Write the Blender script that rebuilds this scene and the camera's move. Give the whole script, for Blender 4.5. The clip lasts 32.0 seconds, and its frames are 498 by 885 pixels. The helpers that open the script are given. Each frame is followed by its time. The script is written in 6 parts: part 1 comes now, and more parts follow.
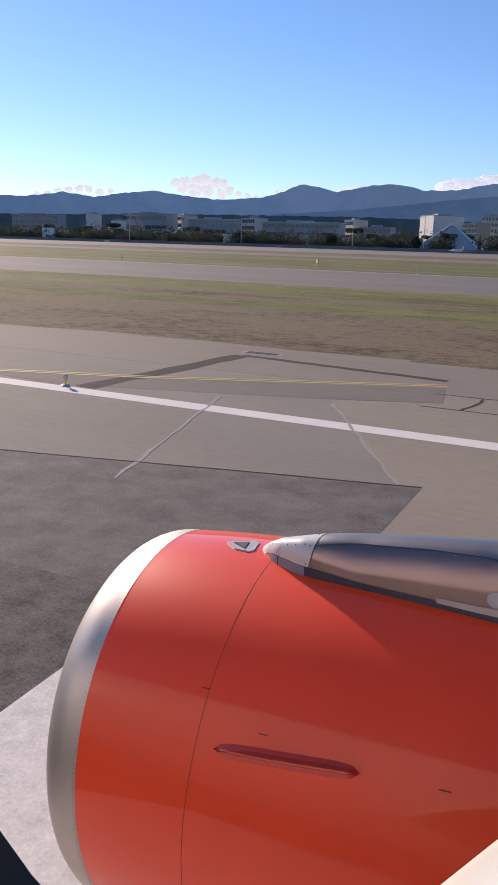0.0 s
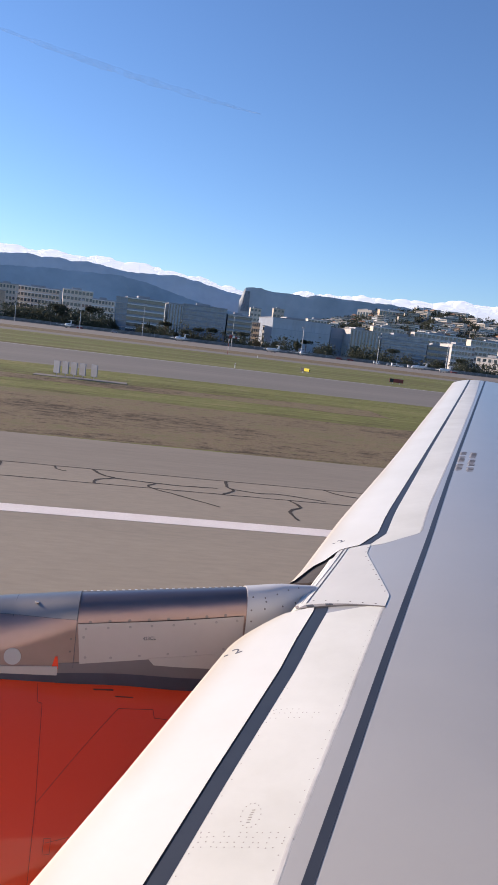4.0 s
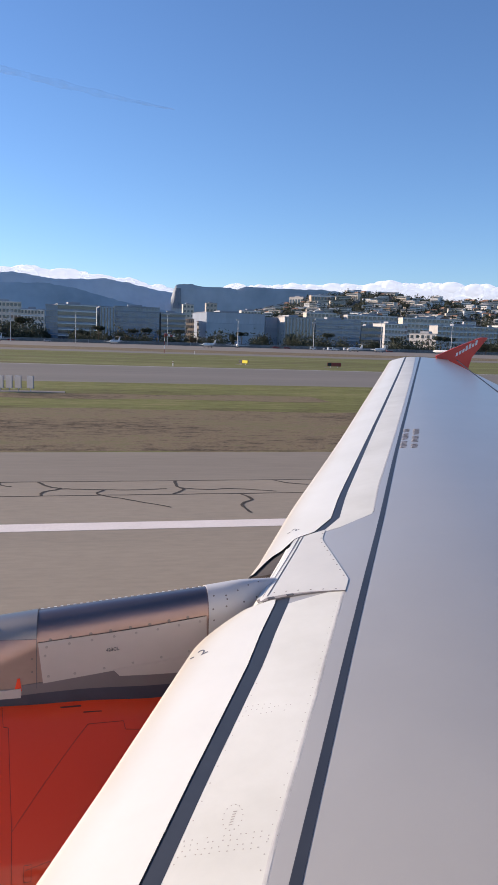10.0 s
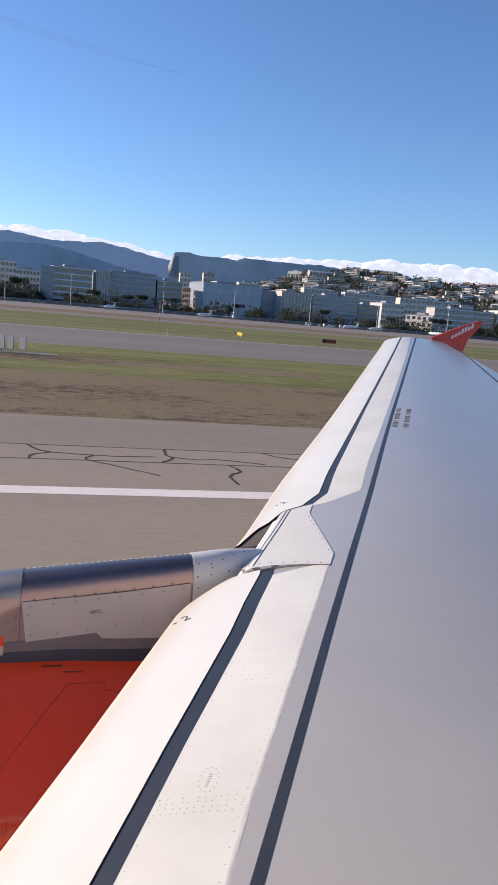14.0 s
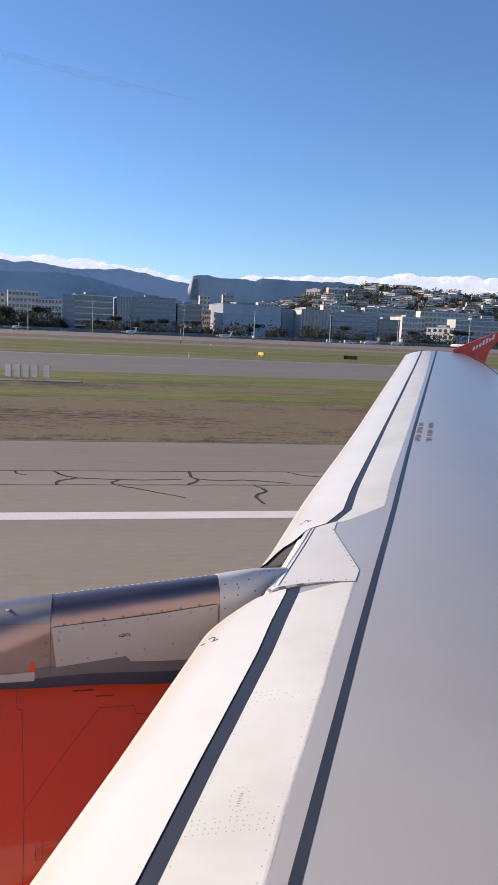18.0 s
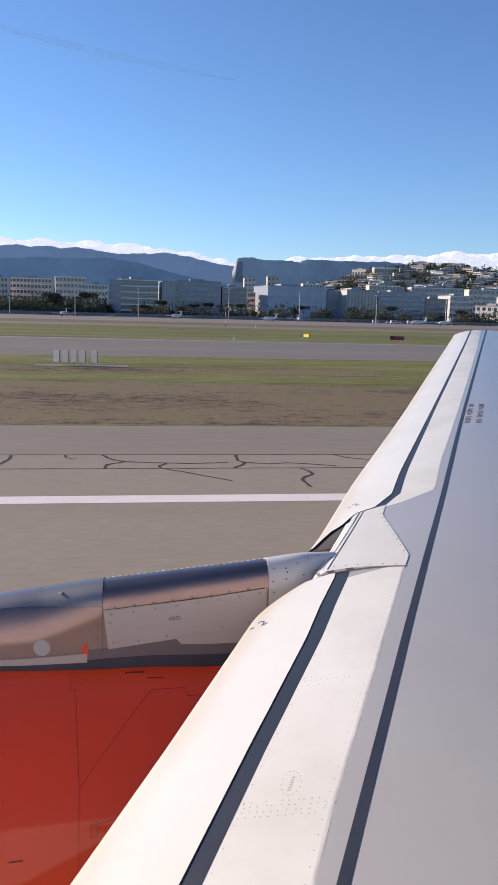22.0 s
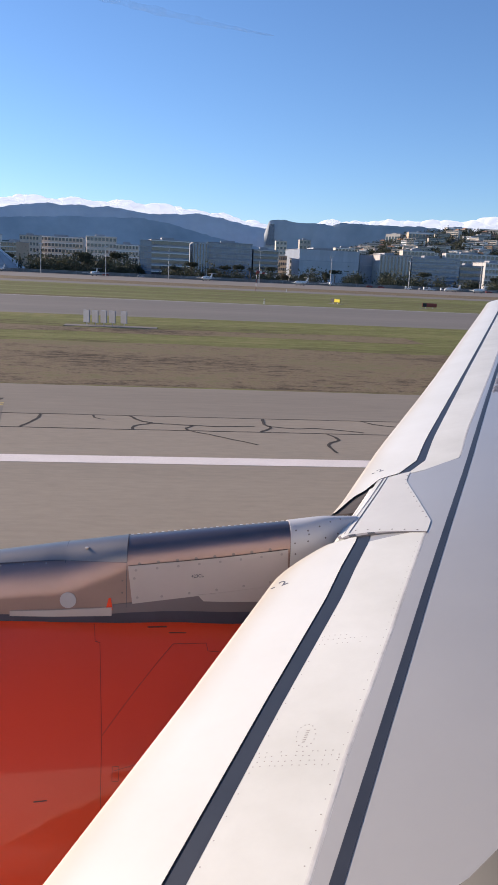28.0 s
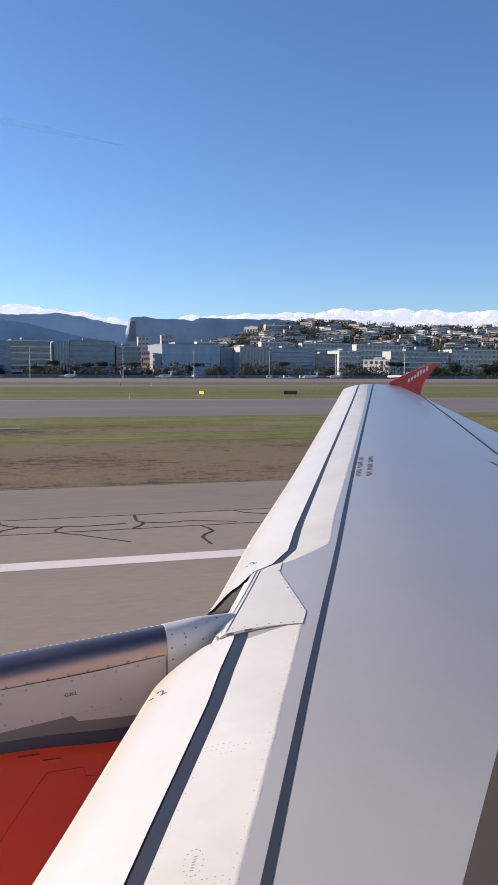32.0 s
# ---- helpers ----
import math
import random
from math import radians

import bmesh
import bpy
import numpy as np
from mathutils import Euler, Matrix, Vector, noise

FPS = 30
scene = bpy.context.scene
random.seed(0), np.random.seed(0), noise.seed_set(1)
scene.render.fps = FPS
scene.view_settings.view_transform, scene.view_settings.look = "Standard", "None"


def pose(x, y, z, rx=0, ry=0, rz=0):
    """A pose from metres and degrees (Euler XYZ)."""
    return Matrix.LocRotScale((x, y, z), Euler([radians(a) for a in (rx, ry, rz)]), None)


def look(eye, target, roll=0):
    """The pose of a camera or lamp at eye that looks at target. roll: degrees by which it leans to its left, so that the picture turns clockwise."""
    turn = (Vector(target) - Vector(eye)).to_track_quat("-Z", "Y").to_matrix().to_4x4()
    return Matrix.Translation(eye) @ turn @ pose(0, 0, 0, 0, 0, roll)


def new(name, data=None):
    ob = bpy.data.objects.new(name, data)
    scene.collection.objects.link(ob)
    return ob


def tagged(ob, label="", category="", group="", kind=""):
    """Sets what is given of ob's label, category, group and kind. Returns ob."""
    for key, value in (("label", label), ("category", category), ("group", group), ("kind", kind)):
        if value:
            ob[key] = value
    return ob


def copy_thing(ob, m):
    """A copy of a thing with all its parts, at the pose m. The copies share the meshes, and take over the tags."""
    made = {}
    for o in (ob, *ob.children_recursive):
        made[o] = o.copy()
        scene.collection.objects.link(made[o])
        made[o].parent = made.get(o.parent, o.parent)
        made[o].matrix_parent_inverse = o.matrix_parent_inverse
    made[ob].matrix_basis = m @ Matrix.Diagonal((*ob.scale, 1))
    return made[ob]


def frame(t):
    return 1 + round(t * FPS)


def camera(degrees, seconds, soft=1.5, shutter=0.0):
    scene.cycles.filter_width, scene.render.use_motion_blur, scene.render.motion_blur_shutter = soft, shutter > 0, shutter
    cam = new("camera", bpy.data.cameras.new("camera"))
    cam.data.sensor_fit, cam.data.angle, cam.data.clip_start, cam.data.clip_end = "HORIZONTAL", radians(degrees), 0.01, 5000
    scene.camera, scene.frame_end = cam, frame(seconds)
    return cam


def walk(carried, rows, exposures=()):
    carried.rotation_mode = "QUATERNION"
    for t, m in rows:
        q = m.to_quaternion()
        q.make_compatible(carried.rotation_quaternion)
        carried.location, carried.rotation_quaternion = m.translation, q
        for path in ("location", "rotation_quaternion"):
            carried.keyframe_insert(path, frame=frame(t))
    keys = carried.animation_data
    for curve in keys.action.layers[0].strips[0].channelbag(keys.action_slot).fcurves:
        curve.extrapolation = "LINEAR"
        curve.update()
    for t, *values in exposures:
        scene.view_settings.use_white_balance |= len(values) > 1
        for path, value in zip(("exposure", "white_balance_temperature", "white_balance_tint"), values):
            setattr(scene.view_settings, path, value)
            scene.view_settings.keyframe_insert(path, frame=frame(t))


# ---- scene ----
cam = camera(36.0, 32.0, soft=1.5)
walk(cam, [
    (0.0, pose(-0.036, 0.006, 4.596, 75.20, -1.54, 27.43)),
    (0.5, pose(-0.028, 0.002, 4.601, 74.91, -0.71, 30.09)),
    (1.0, pose(-0.016, 0.005, 4.597, 75.50, -1.15, 29.26)),
    (1.5, pose(-0.031, 0.000, 4.588, 76.52, -2.79, 24.51)),
    (2.0, pose(-0.016, 0.003, 4.591, 77.33, -3.89, 17.86)),
    (2.5, pose(0.021, 0.026, 4.565, 78.11, -4.27, 10.56)),
    (3.0, pose(0.023, 0.038, 4.554, 79.03, -4.78, 3.30)),
    (3.5, pose(0.010, 0.031, 4.544, 80.82, -5.92, -3.53)),
    (4.0, pose(0.003, 0.024, 4.546, 82.53, -6.84, -7.07)),
    (4.5, pose(0.006, 0.038, 4.546, 83.08, -6.92, -7.61)),
    (6.5, pose(0.001, 0.049, 4.536, 81.48, -5.44, -6.89)),
    (7.0, pose(0.001, 0.062, 4.529, 81.52, -5.01, -6.73)),
    (7.5, pose(-0.006, 0.052, 4.529, 81.64, -4.65, -6.31)),
    (8.0, pose(0.018, 0.033, 4.550, 81.98, -3.02, -5.81)),
    (8.5, pose(0.026, 0.045, 4.560, 82.39, -2.43, -6.03)),
    (9.0, pose(0.035, 0.052, 4.561, 82.72, -1.83, -6.86)),
    (9.5, pose(0.018, 0.048, 4.552, 82.69, -1.56, -8.73)),
    (10.0, pose(0.007, 0.051, 4.551, 82.46, -1.86, -11.83)),
    (10.5, pose(0.011, 0.053, 4.547, 82.21, -2.61, -15.42)),
    (11.0, pose(0.010, 0.058, 4.541, 81.70, -4.21, -16.67)),
    (11.5, pose(0.003, 0.055, 4.539, 80.54, -5.05, -15.22)),
    (12.0, pose(-0.002, 0.051, 4.535, 79.36, -5.16, -13.30)),
    (12.5, pose(-0.002, 0.046, 4.537, 79.08, -4.98, -12.34)),
    (13.0, pose(0.001, 0.060, 4.528, 79.59, -4.78, -12.20)),
    (13.5, pose(-0.005, 0.061, 4.530, 80.14, -4.93, -12.35)),
    (14.0, pose(-0.000, 0.054, 4.539, 80.46, -4.78, -12.13)),
    (14.5, pose(-0.002, 0.036, 4.543, 80.62, -4.38, -11.83)),
    (16.5, pose(-0.007, 0.030, 4.547, 80.00, -3.61, -11.13)),
    (17.0, pose(0.002, 0.033, 4.549, 80.47, -2.85, -10.97)),
    (17.5, pose(-0.006, 0.027, 4.544, 81.20, -2.59, -10.84)),
    (18.0, pose(0.009, 0.018, 4.549, 81.82, -2.49, -10.62)),
    (18.5, pose(0.001, 0.029, 4.537, 82.07, -2.38, -10.39)),
    (19.0, pose(0.018, 0.022, 4.546, 81.93, -1.84, -10.23)),
    (19.5, pose(0.020, 0.029, 4.548, 81.42, -1.30, -9.94)),
    (20.0, pose(0.015, 0.027, 4.544, 80.95, -1.33, -9.52)),
    (20.5, pose(0.021, 0.028, 4.551, 80.61, -1.47, -8.65)),
    (21.0, pose(0.012, 0.027, 4.550, 80.47, -1.53, -7.91)),
    (21.5, pose(-0.000, 0.051, 4.538, 80.31, -1.68, -7.51)),
    (22.0, pose(0.003, 0.031, 4.554, 80.41, -1.51, -7.30)),
    (22.5, pose(0.006, 0.031, 4.560, 80.55, -1.33, -7.25)),
    (23.0, pose(-0.001, 0.037, 4.535, 80.63, -1.05, -7.55)),
    (23.5, pose(0.006, 0.017, 4.550, 80.42, -1.29, -8.54)),
    (24.0, pose(0.003, 0.014, 4.550, 79.78, -1.22, -9.94)),
    (24.5, pose(-0.000, 0.014, 4.533, 78.67, -1.48, -10.86)),
    (25.0, pose(0.003, 0.017, 4.546, 77.04, -2.08, -10.36)),
    (25.5, pose(-0.003, 0.025, 4.540, 75.27, -2.37, -8.15)),
    (26.0, pose(0.005, 0.037, 4.534, 74.22, -2.26, -6.14)),
    (26.5, pose(0.011, 0.025, 4.556, 74.62, -2.28, -5.54)),
    (28.5, pose(0.006, 0.000, 4.547, 78.10, -2.63, -5.01)),
    (29.0, pose(0.006, 0.015, 4.546, 78.09, -2.41, -5.68)),
    (29.5, pose(0.004, 0.019, 4.546, 78.04, -2.15, -6.35)),
    (30.0, pose(0.008, 0.021, 4.544, 78.02, -1.90, -6.80)),
    (30.5, pose(0.011, 0.016, 4.554, 77.84, -1.71, -7.25)),
    (31.0, pose(0.013, 0.023, 4.550, 78.45, -1.12, -8.29)),
    (31.5, pose(0.019, 0.019, 4.568, 80.90, -0.72, -10.88)),
    (32.0, pose(0.030, 0.019, 4.585, 84.73, -0.27, -15.08)),
], exposures=[(0.0, 0.26, 6650, 21.5), (1.5, 0.34, 6650, 21.5), (3.2, 0.52, 6600, 20), (5.5, 0.47, 6550, 17.5), (32.0, 0.47, 6550, 17.5)])

# ---- light ----
SUN_EL, SUN_AZ = 19.0, -58.0     # azimuth from +Y towards +X: the sun stands ahead of the aircraft
world = bpy.data.worlds.new("sky")
scene.world = world
world.use_nodes = True
wn = world.node_tree.nodes
sky = wn.new("ShaderNodeTexSky")
sky.sky_type, sky.sun_disc = "NISHITA", False
sky.sun_elevation, sky.sun_rotation = radians(SUN_EL), radians(SUN_AZ)
sky.air_density, sky.dust_density, sky.ozone_density, sky.altitude = 1.0, 0.06, 6.0, 300
wn["Background"].inputs[1].default_value = 0.122
world.node_tree.links.new(sky.outputs[0], wn["Background"].inputs[0])
sun = new("sun", bpy.data.lights.new("sun", "SUN"))
sun.data.energy, sun.data.angle, sun.data.color = 5.0, radians(0.53), (1.0, 0.86, 0.69)
sun_dir = Vector((math.cos(radians(SUN_EL)) * math.sin(radians(SUN_AZ)), math.cos(radians(SUN_EL)) * math.cos(radians(SUN_AZ)), math.sin(radians(SUN_EL))))
sun.matrix_world = look(sun_dir * 60, (0, 0, 0))


# ---- materials ----
def surface(name, color, rough=0.6, metal=0.0, vary=0.15, scale=1.0, bump=0.0, bump_scale=None, color2=None, big=0.1, coat=0.0, stretch=None, random=0.0, spec=0.5, bump_detail=5.0):
    """A material with variation at two scales: colour and colour2 mixed by fine and large noise, with relief."""
    m = bpy.data.materials.new(name)
    m.use_nodes = True
    nt = m.node_tree
    nodes, links = nt.nodes, nt.links
    b = nodes["Principled BSDF"]
    b.inputs["Roughness"].default_value, b.inputs["Metallic"].default_value = rough, metal
    b.inputs["Coat Weight"].default_value = coat
    b.inputs["Coat Roughness"].default_value = 0.04 if coat > 0.5 else 0.18
    b.inputs["Specular IOR Level"].default_value = spec
    co = nodes.new("ShaderNodeTexCoord")
    mp = nodes.new("ShaderNodeMapping")
    links.new(co.outputs["Object"], mp.inputs[0])
    if stretch:
        mp.inputs["Scale"].default_value = stretch
    fine, large = nodes.new("ShaderNodeTexNoise"), nodes.new("ShaderNodeTexNoise")
    for n, s, d in ((fine, scale, 6.0), (large, scale * big, 4.0)):
        n.inputs["Scale"].default_value, n.inputs["Detail"].default_value = s, d
        n.inputs["Roughness"].default_value = 0.65
        links.new(mp.outputs[0], n.inputs["Vector"])
    add = nodes.new("ShaderNodeMath")
    add.operation = "ADD"
    links.new(fine.outputs[0], add.inputs[0])
    links.new(large.outputs[0], add.inputs[1])
    ramp = nodes.new("ShaderNodeMapRange")
    ramp.inputs["From Min"].default_value, ramp.inputs["From Max"].default_value = 0.7, 1.3
    links.new(add.outputs[0], ramp.inputs["Value"])
    mix = nodes.new("ShaderNodeMix")
    mix.data_type = "RGBA"
    c2 = color2 or tuple(max(0.0, c * (1 - vary * 2)) for c in color)
    c1 = color if color2 else tuple(min(1.0, c * (1 + vary)) for c in color)
    mix.inputs["A"].default_value, mix.inputs["B"].default_value = (*c2, 1), (*c1, 1)
    links.new(ramp.outputs[0], mix.inputs["Factor"])
    out = mix.outputs["Result"]
    if random:
        info = nodes.new("ShaderNodeObjectInfo")
        hsv = nodes.new("ShaderNodeHueSaturation")
        mr = nodes.new("ShaderNodeMapRange")
        mr.inputs["To Min"].default_value, mr.inputs["To Max"].default_value = 1 - random, 1 + random
        links.new(info.outputs["Random"], mr.inputs["Value"])
        links.new(mr.outputs[0], hsv.inputs["Value"])
        links.new(out, hsv.inputs["Color"])
        out = hsv.outputs[0]
    links.new(out, b.inputs["Base Color"])
    if bump:
        bp = nodes.new("ShaderNodeBump")
        bp.inputs["Strength"].default_value, bp.inputs["Distance"].default_value = 1.0, bump
        bn = fine
        if bump_scale:
            bn = nodes.new("ShaderNodeTexNoise")
            bn.inputs["Scale"].default_value, bn.inputs["Detail"].default_value = bump_scale, bump_detail
            links.new(mp.outputs[0], bn.inputs["Vector"])
        links.new(bn.outputs[0], bp.inputs["Height"])
        links.new(bp.outputs[0], b.inputs["Normal"])
    return m


def turf(name, stops, scale, stretch, big, bump):
    """Grass seen from afar: a ramp of blade colours over streaks, patches and fine blades."""
    m = surface(name, stops[0][1], 0.95, scale=scale, stretch=stretch, bump=bump, bump_scale=9.0, spec=0.1)
    nodes, links = m.node_tree.nodes, m.node_tree.links
    mp = nodes["Mapping"]
    total = None
    for s, w in ((scale, 0.34), (scale * big, 0.36), (scale * 5.0, 0.30)):
        n, mul = nodes.new("ShaderNodeTexNoise"), nodes.new("ShaderNodeMath")
        n.inputs["Scale"].default_value, n.inputs["Detail"].default_value, n.inputs["Roughness"].default_value = s, 5.0, 0.6
        links.new(mp.outputs[0], n.inputs["Vector"])
        mul.operation = "MULTIPLY_ADD"
        mul.inputs[1].default_value = w
        mul.inputs[2].default_value = 0.0
        links.new(n.outputs[0], mul.inputs[0])
        if total:
            links.new(total, mul.inputs[2])
        total = mul.outputs[0]
    r = nodes.new("ShaderNodeValToRGB")
    while len(r.color_ramp.elements) < len(stops):
        r.color_ramp.elements.new(0.5)
    for e, (p, c) in zip(r.color_ramp.elements, stops):
        e.position, e.color = p, (*c, 1)
    links.new(total, r.inputs[0])
    links.new(r.outputs[0], nodes["Principled BSDF"].inputs["Base Color"])
    return m


M = {}
M["asphalt_old"] = surface("asphalt_old", (0.355, 0.30, 0.228), 0.9, scale=6.0, bump=0.006, bump_scale=50, big=0.02, color2=(0.275, 0.235, 0.183), stretch=(0.3, 1, 1), spec=0.15)
M["asphalt_grey"] = surface("asphalt_grey", (0.305, 0.272, 0.22), 0.9, scale=7.0, bump=0.006, bump_scale=46, big=0.03, color2=(0.235, 0.211, 0.173), stretch=(0.3, 1, 1), spec=0.15)
M["asphalt_dark"] = surface("asphalt_dark", (0.19, 0.172, 0.155), 0.9, scale=26, bump=0.012, bump_scale=34, color2=(0.045, 0.041, 0.039), spec=0.15)
M["taxi"] = surface("taxiway_asphalt", (0.238, 0.214, 0.183), 0.9, scale=1.0, bump=0.006, bump_scale=30, big=0.05, color2=(0.176, 0.16, 0.14), stretch=(0.06, 1, 1), spec=0.15)
M["concrete"] = surface("apron_concrete", (0.27, 0.24, 0.205), 0.9, scale=0.3, big=0.06, color2=(0.19, 0.17, 0.15), stretch=(0.15, 1, 1), spec=0.15)
M["seal"] = surface("crack_sealant", (0.06, 0.054, 0.048), 0.9, scale=20, color2=(0.09, 0.078, 0.066), spec=0.08)
M["road_white"] = surface("white_marking", (0.86, 0.78, 0.71), 0.8, scale=14, big=0.08, color2=(0.74, 0.66, 0.60), bump=0.001, bump_scale=60, spec=0.2)
M["marking_rough"] = surface("worn_white_marking", (0.84, 0.80, 0.755), 0.85, scale=30, big=0.15, color2=(0.56, 0.525, 0.49), bump=0.003, bump_scale=90, spec=0.2)
M["road_yellow"] = surface("yellow_marking", (0.62, 0.46, 0.1), 0.75, scale=10, big=0.08, color2=(0.45, 0.34, 0.12))
M["asphalt_dark_patch"] = surface("relaid_asphalt", (0.235, 0.212, 0.188), 0.9, scale=24, bump=0.011, bump_scale=32, big=0.05, color2=(0.095, 0.086, 0.078), spec=0.15)
M["shoulder"] = surface("shoulder_asphalt", (0.305, 0.26, 0.203), 0.9, scale=4, bump=0.006, bump_scale=40, big=0.05, color2=(0.24, 0.206, 0.163), stretch=(0.15, 1, 1), spec=0.15)
M["road_white_old"] = surface("faded_marking", (0.42, 0.40, 0.38), 0.8, scale=3, color2=(0.30, 0.29, 0.28))
M["pale_joint"] = surface("pale_mortar", (0.34, 0.31, 0.28), 0.9, scale=12, color2=(0.28, 0.26, 0.24))
M["tyre_mark"] = surface("tyre_rubber_mark", (0.165, 0.152, 0.14), 0.85, scale=3, color2=(0.19, 0.175, 0.16))
M["asphalt_strip"] = surface("darker_asphalt_strip", (0.235, 0.205, 0.17), 0.9, scale=5, bump=0.006, bump_scale=50, big=0.04, color2=(0.18, 0.158, 0.132), stretch=(0.2, 1, 1), spec=0.15)
M["steel_dark"] = surface("dark_steel", (0.10, 0.10, 0.10), 0.6, metal=0.5, scale=8)
M["tuft_brown"] = surface("brown_tufts", (0.185, 0.143, 0.09), 0.95, scale=0.25, color2=(0.11, 0.088, 0.055), spec=0.1)
M["soil"] = surface("dry_ground", (0.085, 0.08, 0.06), 0.95, scale=0.05, big=0.05, color2=(0.05, 0.052, 0.04), bump=0.05, bump_scale=5, spec=0.1)
M["grass_dry"] = turf("dry_grass", ((0.41, (0.075, 0.057, 0.037)), (0.465, (0.165, 0.126, 0.079)), (0.51, (0.250, 0.186, 0.118)), (0.55, (0.195, 0.172, 0.088))), 2.0, (0.5, 1, 1), 0.07, 0.09)
M["grass_mixed"] = turf("mixed_grass", ((0.42, (0.115, 0.095, 0.045)), (0.47, (0.160, 0.158, 0.058)), (0.52, (0.185, 0.197, 0.064)), (0.57, (0.255, 0.220, 0.10))), 1.1, (0.25, 1, 1), 0.08, 0.07)
M["grass_tan"] = turf("straw_grass", ((0.42, (0.10, 0.078, 0.045)), (0.475, (0.165, 0.132, 0.074)), (0.53, (0.235, 0.187, 0.108))), 2.0, (0.4, 1, 1), 0.1, 0.07)
M["grass_green"] = turf("green_grass", ((0.43, (0.145, 0.115, 0.062)), (0.475, (0.145, 0.145, 0.056)), (0.52, (0.165, 0.182, 0.060)), (0.56, (0.225, 0.205, 0.10))), 0.35, (0.12, 1, 1), 0.2, 0.04)
M["tuft_dry"] = surface("dry_tufts", (0.29, 0.225, 0.135), 0.95, scale=0.25, color2=(0.19, 0.165, 0.08), spec=0.1)
M["tuft_green"] = surface("green_tufts", (0.20, 0.22, 0.06), 0.9, scale=0.1, color2=(0.16, 0.17, 0.06))
M["wing_white"] = surface("white_slat_paint", (0.75, 0.745, 0.685), 0.38, scale=1.4, vary=0.03, big=0.3, coat=0.08, color2=(0.655, 0.645, 0.575))
nt = M["wing_white"].node_tree
worn, grime, scuff, blend = nt.nodes.new("ShaderNodeAttribute"), nt.nodes.new("ShaderNodeTexNoise"), nt.nodes.new("ShaderNodeMath"), nt.nodes.new("ShaderNodeMix")
worn.attribute_name, scuff.operation, blend.data_type = "dirt", "MULTIPLY", "RGBA"
grime.inputs["Scale"].default_value, grime.inputs["Detail"].default_value = 5.0, 4.0
nt.links.new(worn.outputs["Fac"], scuff.inputs[0])
nt.links.new(grime.outputs[0], scuff.inputs[1])
base_in = nt.nodes["Principled BSDF"].inputs["Base Color"]
nt.links.new(base_in.links[0].from_socket, blend.inputs["A"])
blend.inputs["B"].default_value = (0.56, 0.46, 0.32, 1)
nt.links.new(scuff.outputs[0], blend.inputs["Factor"])
nt.links.new(blend.outputs["Result"], base_in)
M["panel_white"] = surface("dirty_white_panel_paint", (0.70, 0.695, 0.63), 0.42, scale=2.6, big=0.3, color2=(0.57, 0.562, 0.495))
M["sealant"] = surface("pale_edge_sealant", (0.62, 0.605, 0.56), 0.5, scale=30, color2=(0.46, 0.44, 0.40))
M["cover_white"] = surface("pale_cover_paint", (0.60, 0.59, 0.54), 0.4, scale=3, color2=(0.53, 0.52, 0.475))
M["wing_grey"] = surface("grey_wing_paint", (0.355, 0.345, 0.325), 0.34, scale=1.6, big=0.2, coat=0.45, color2=(0.325, 0.316, 0.298))
M["black_paint"] = surface("black_stripe_paint", (0.018, 0.02, 0.026), 0.45, scale=8, color2=(0.028, 0.03, 0.037))
# near-black for joints, seals and openings; also the shade on slots and slat end
M["gap_dark"] = surface("dark_joint_and_shade", (0.035, 0.037, 0.045), 0.7, scale=8)
M["orange"] = surface("orange_cowl_paint", (0.95, 0.074, 0.017), 0.42, scale=1.2, big=0.25, coat=0.6, color2=(0.91, 0.066, 0.015), spec=0.25)
# darker copy of the cowl orange: the strake's shade is in the colour
M["orange_dark"] = surface("shaded_orange_paint", (0.66, 0.045, 0.012), 0.35, scale=2, coat=0.55)
M["lip"] = surface("brushed_aluminium", (0.53, 0.475, 0.43), 0.5, metal=1.0, scale=5, vary=0.05)
M["ridge_grey"] = surface("brushed_ridge_metal", (0.34, 0.31, 0.285), 0.42, metal=1.0, scale=4, vary=0.06)
M["pylon"] = surface("bare_metal_fairing", (0.34, 0.245, 0.225), 0.36, metal=1.0, scale=2.5, vary=0.12, bump=0.02, bump_scale=2.6, bump_detail=1.5, stretch=(0.6, 1, 1))
M["pylon_grey"] = surface("grey_pylon_paint", (0.42, 0.41, 0.42), 0.42, scale=4, vary=0.05)
M["joint_grey"] = surface("sealed_panel_joint", (0.10, 0.10, 0.115), 0.6, scale=5)
M["foot_grey"] = surface("blue_grey_foot_paint", (0.21, 0.215, 0.265), 0.4, scale=4, vary=0.06)
M["pylon_dark"] = surface("dark_pylon_seal", (0.045, 0.045, 0.07), 0.5, scale=5)
M["stencil_grey"] = surface("faded_stencil_paint", (0.22, 0.21, 0.215), 0.5, scale=30)
M["stencil"] = surface("stencil_paint", (0.13, 0.13, 0.15), 0.5, scale=30)
M["pylon_white"] = surface("pale_fairing_paint", (0.56, 0.55, 0.54), 0.34, scale=4, vary=0.05)
M["pylon_panel"] = surface("pale_panel_paint", (0.47, 0.415, 0.385), 0.42, scale=3, vary=0.06)
M["pylon_low"] = surface("dark_flank_skin", (0.17, 0.145, 0.15), 0.5, scale=4, vary=0.08)
M["rivet_pale"] = surface("pale_rivet", (0.36, 0.33, 0.32), 0.5, metal=0.4, scale=20)
M["rivet_faint"] = surface("painted_screw", (0.41, 0.375, 0.33), 0.6, scale=20)
M["line_dark"] = surface("panel_gap", (0.12, 0.025, 0.018), 0.7, scale=5)
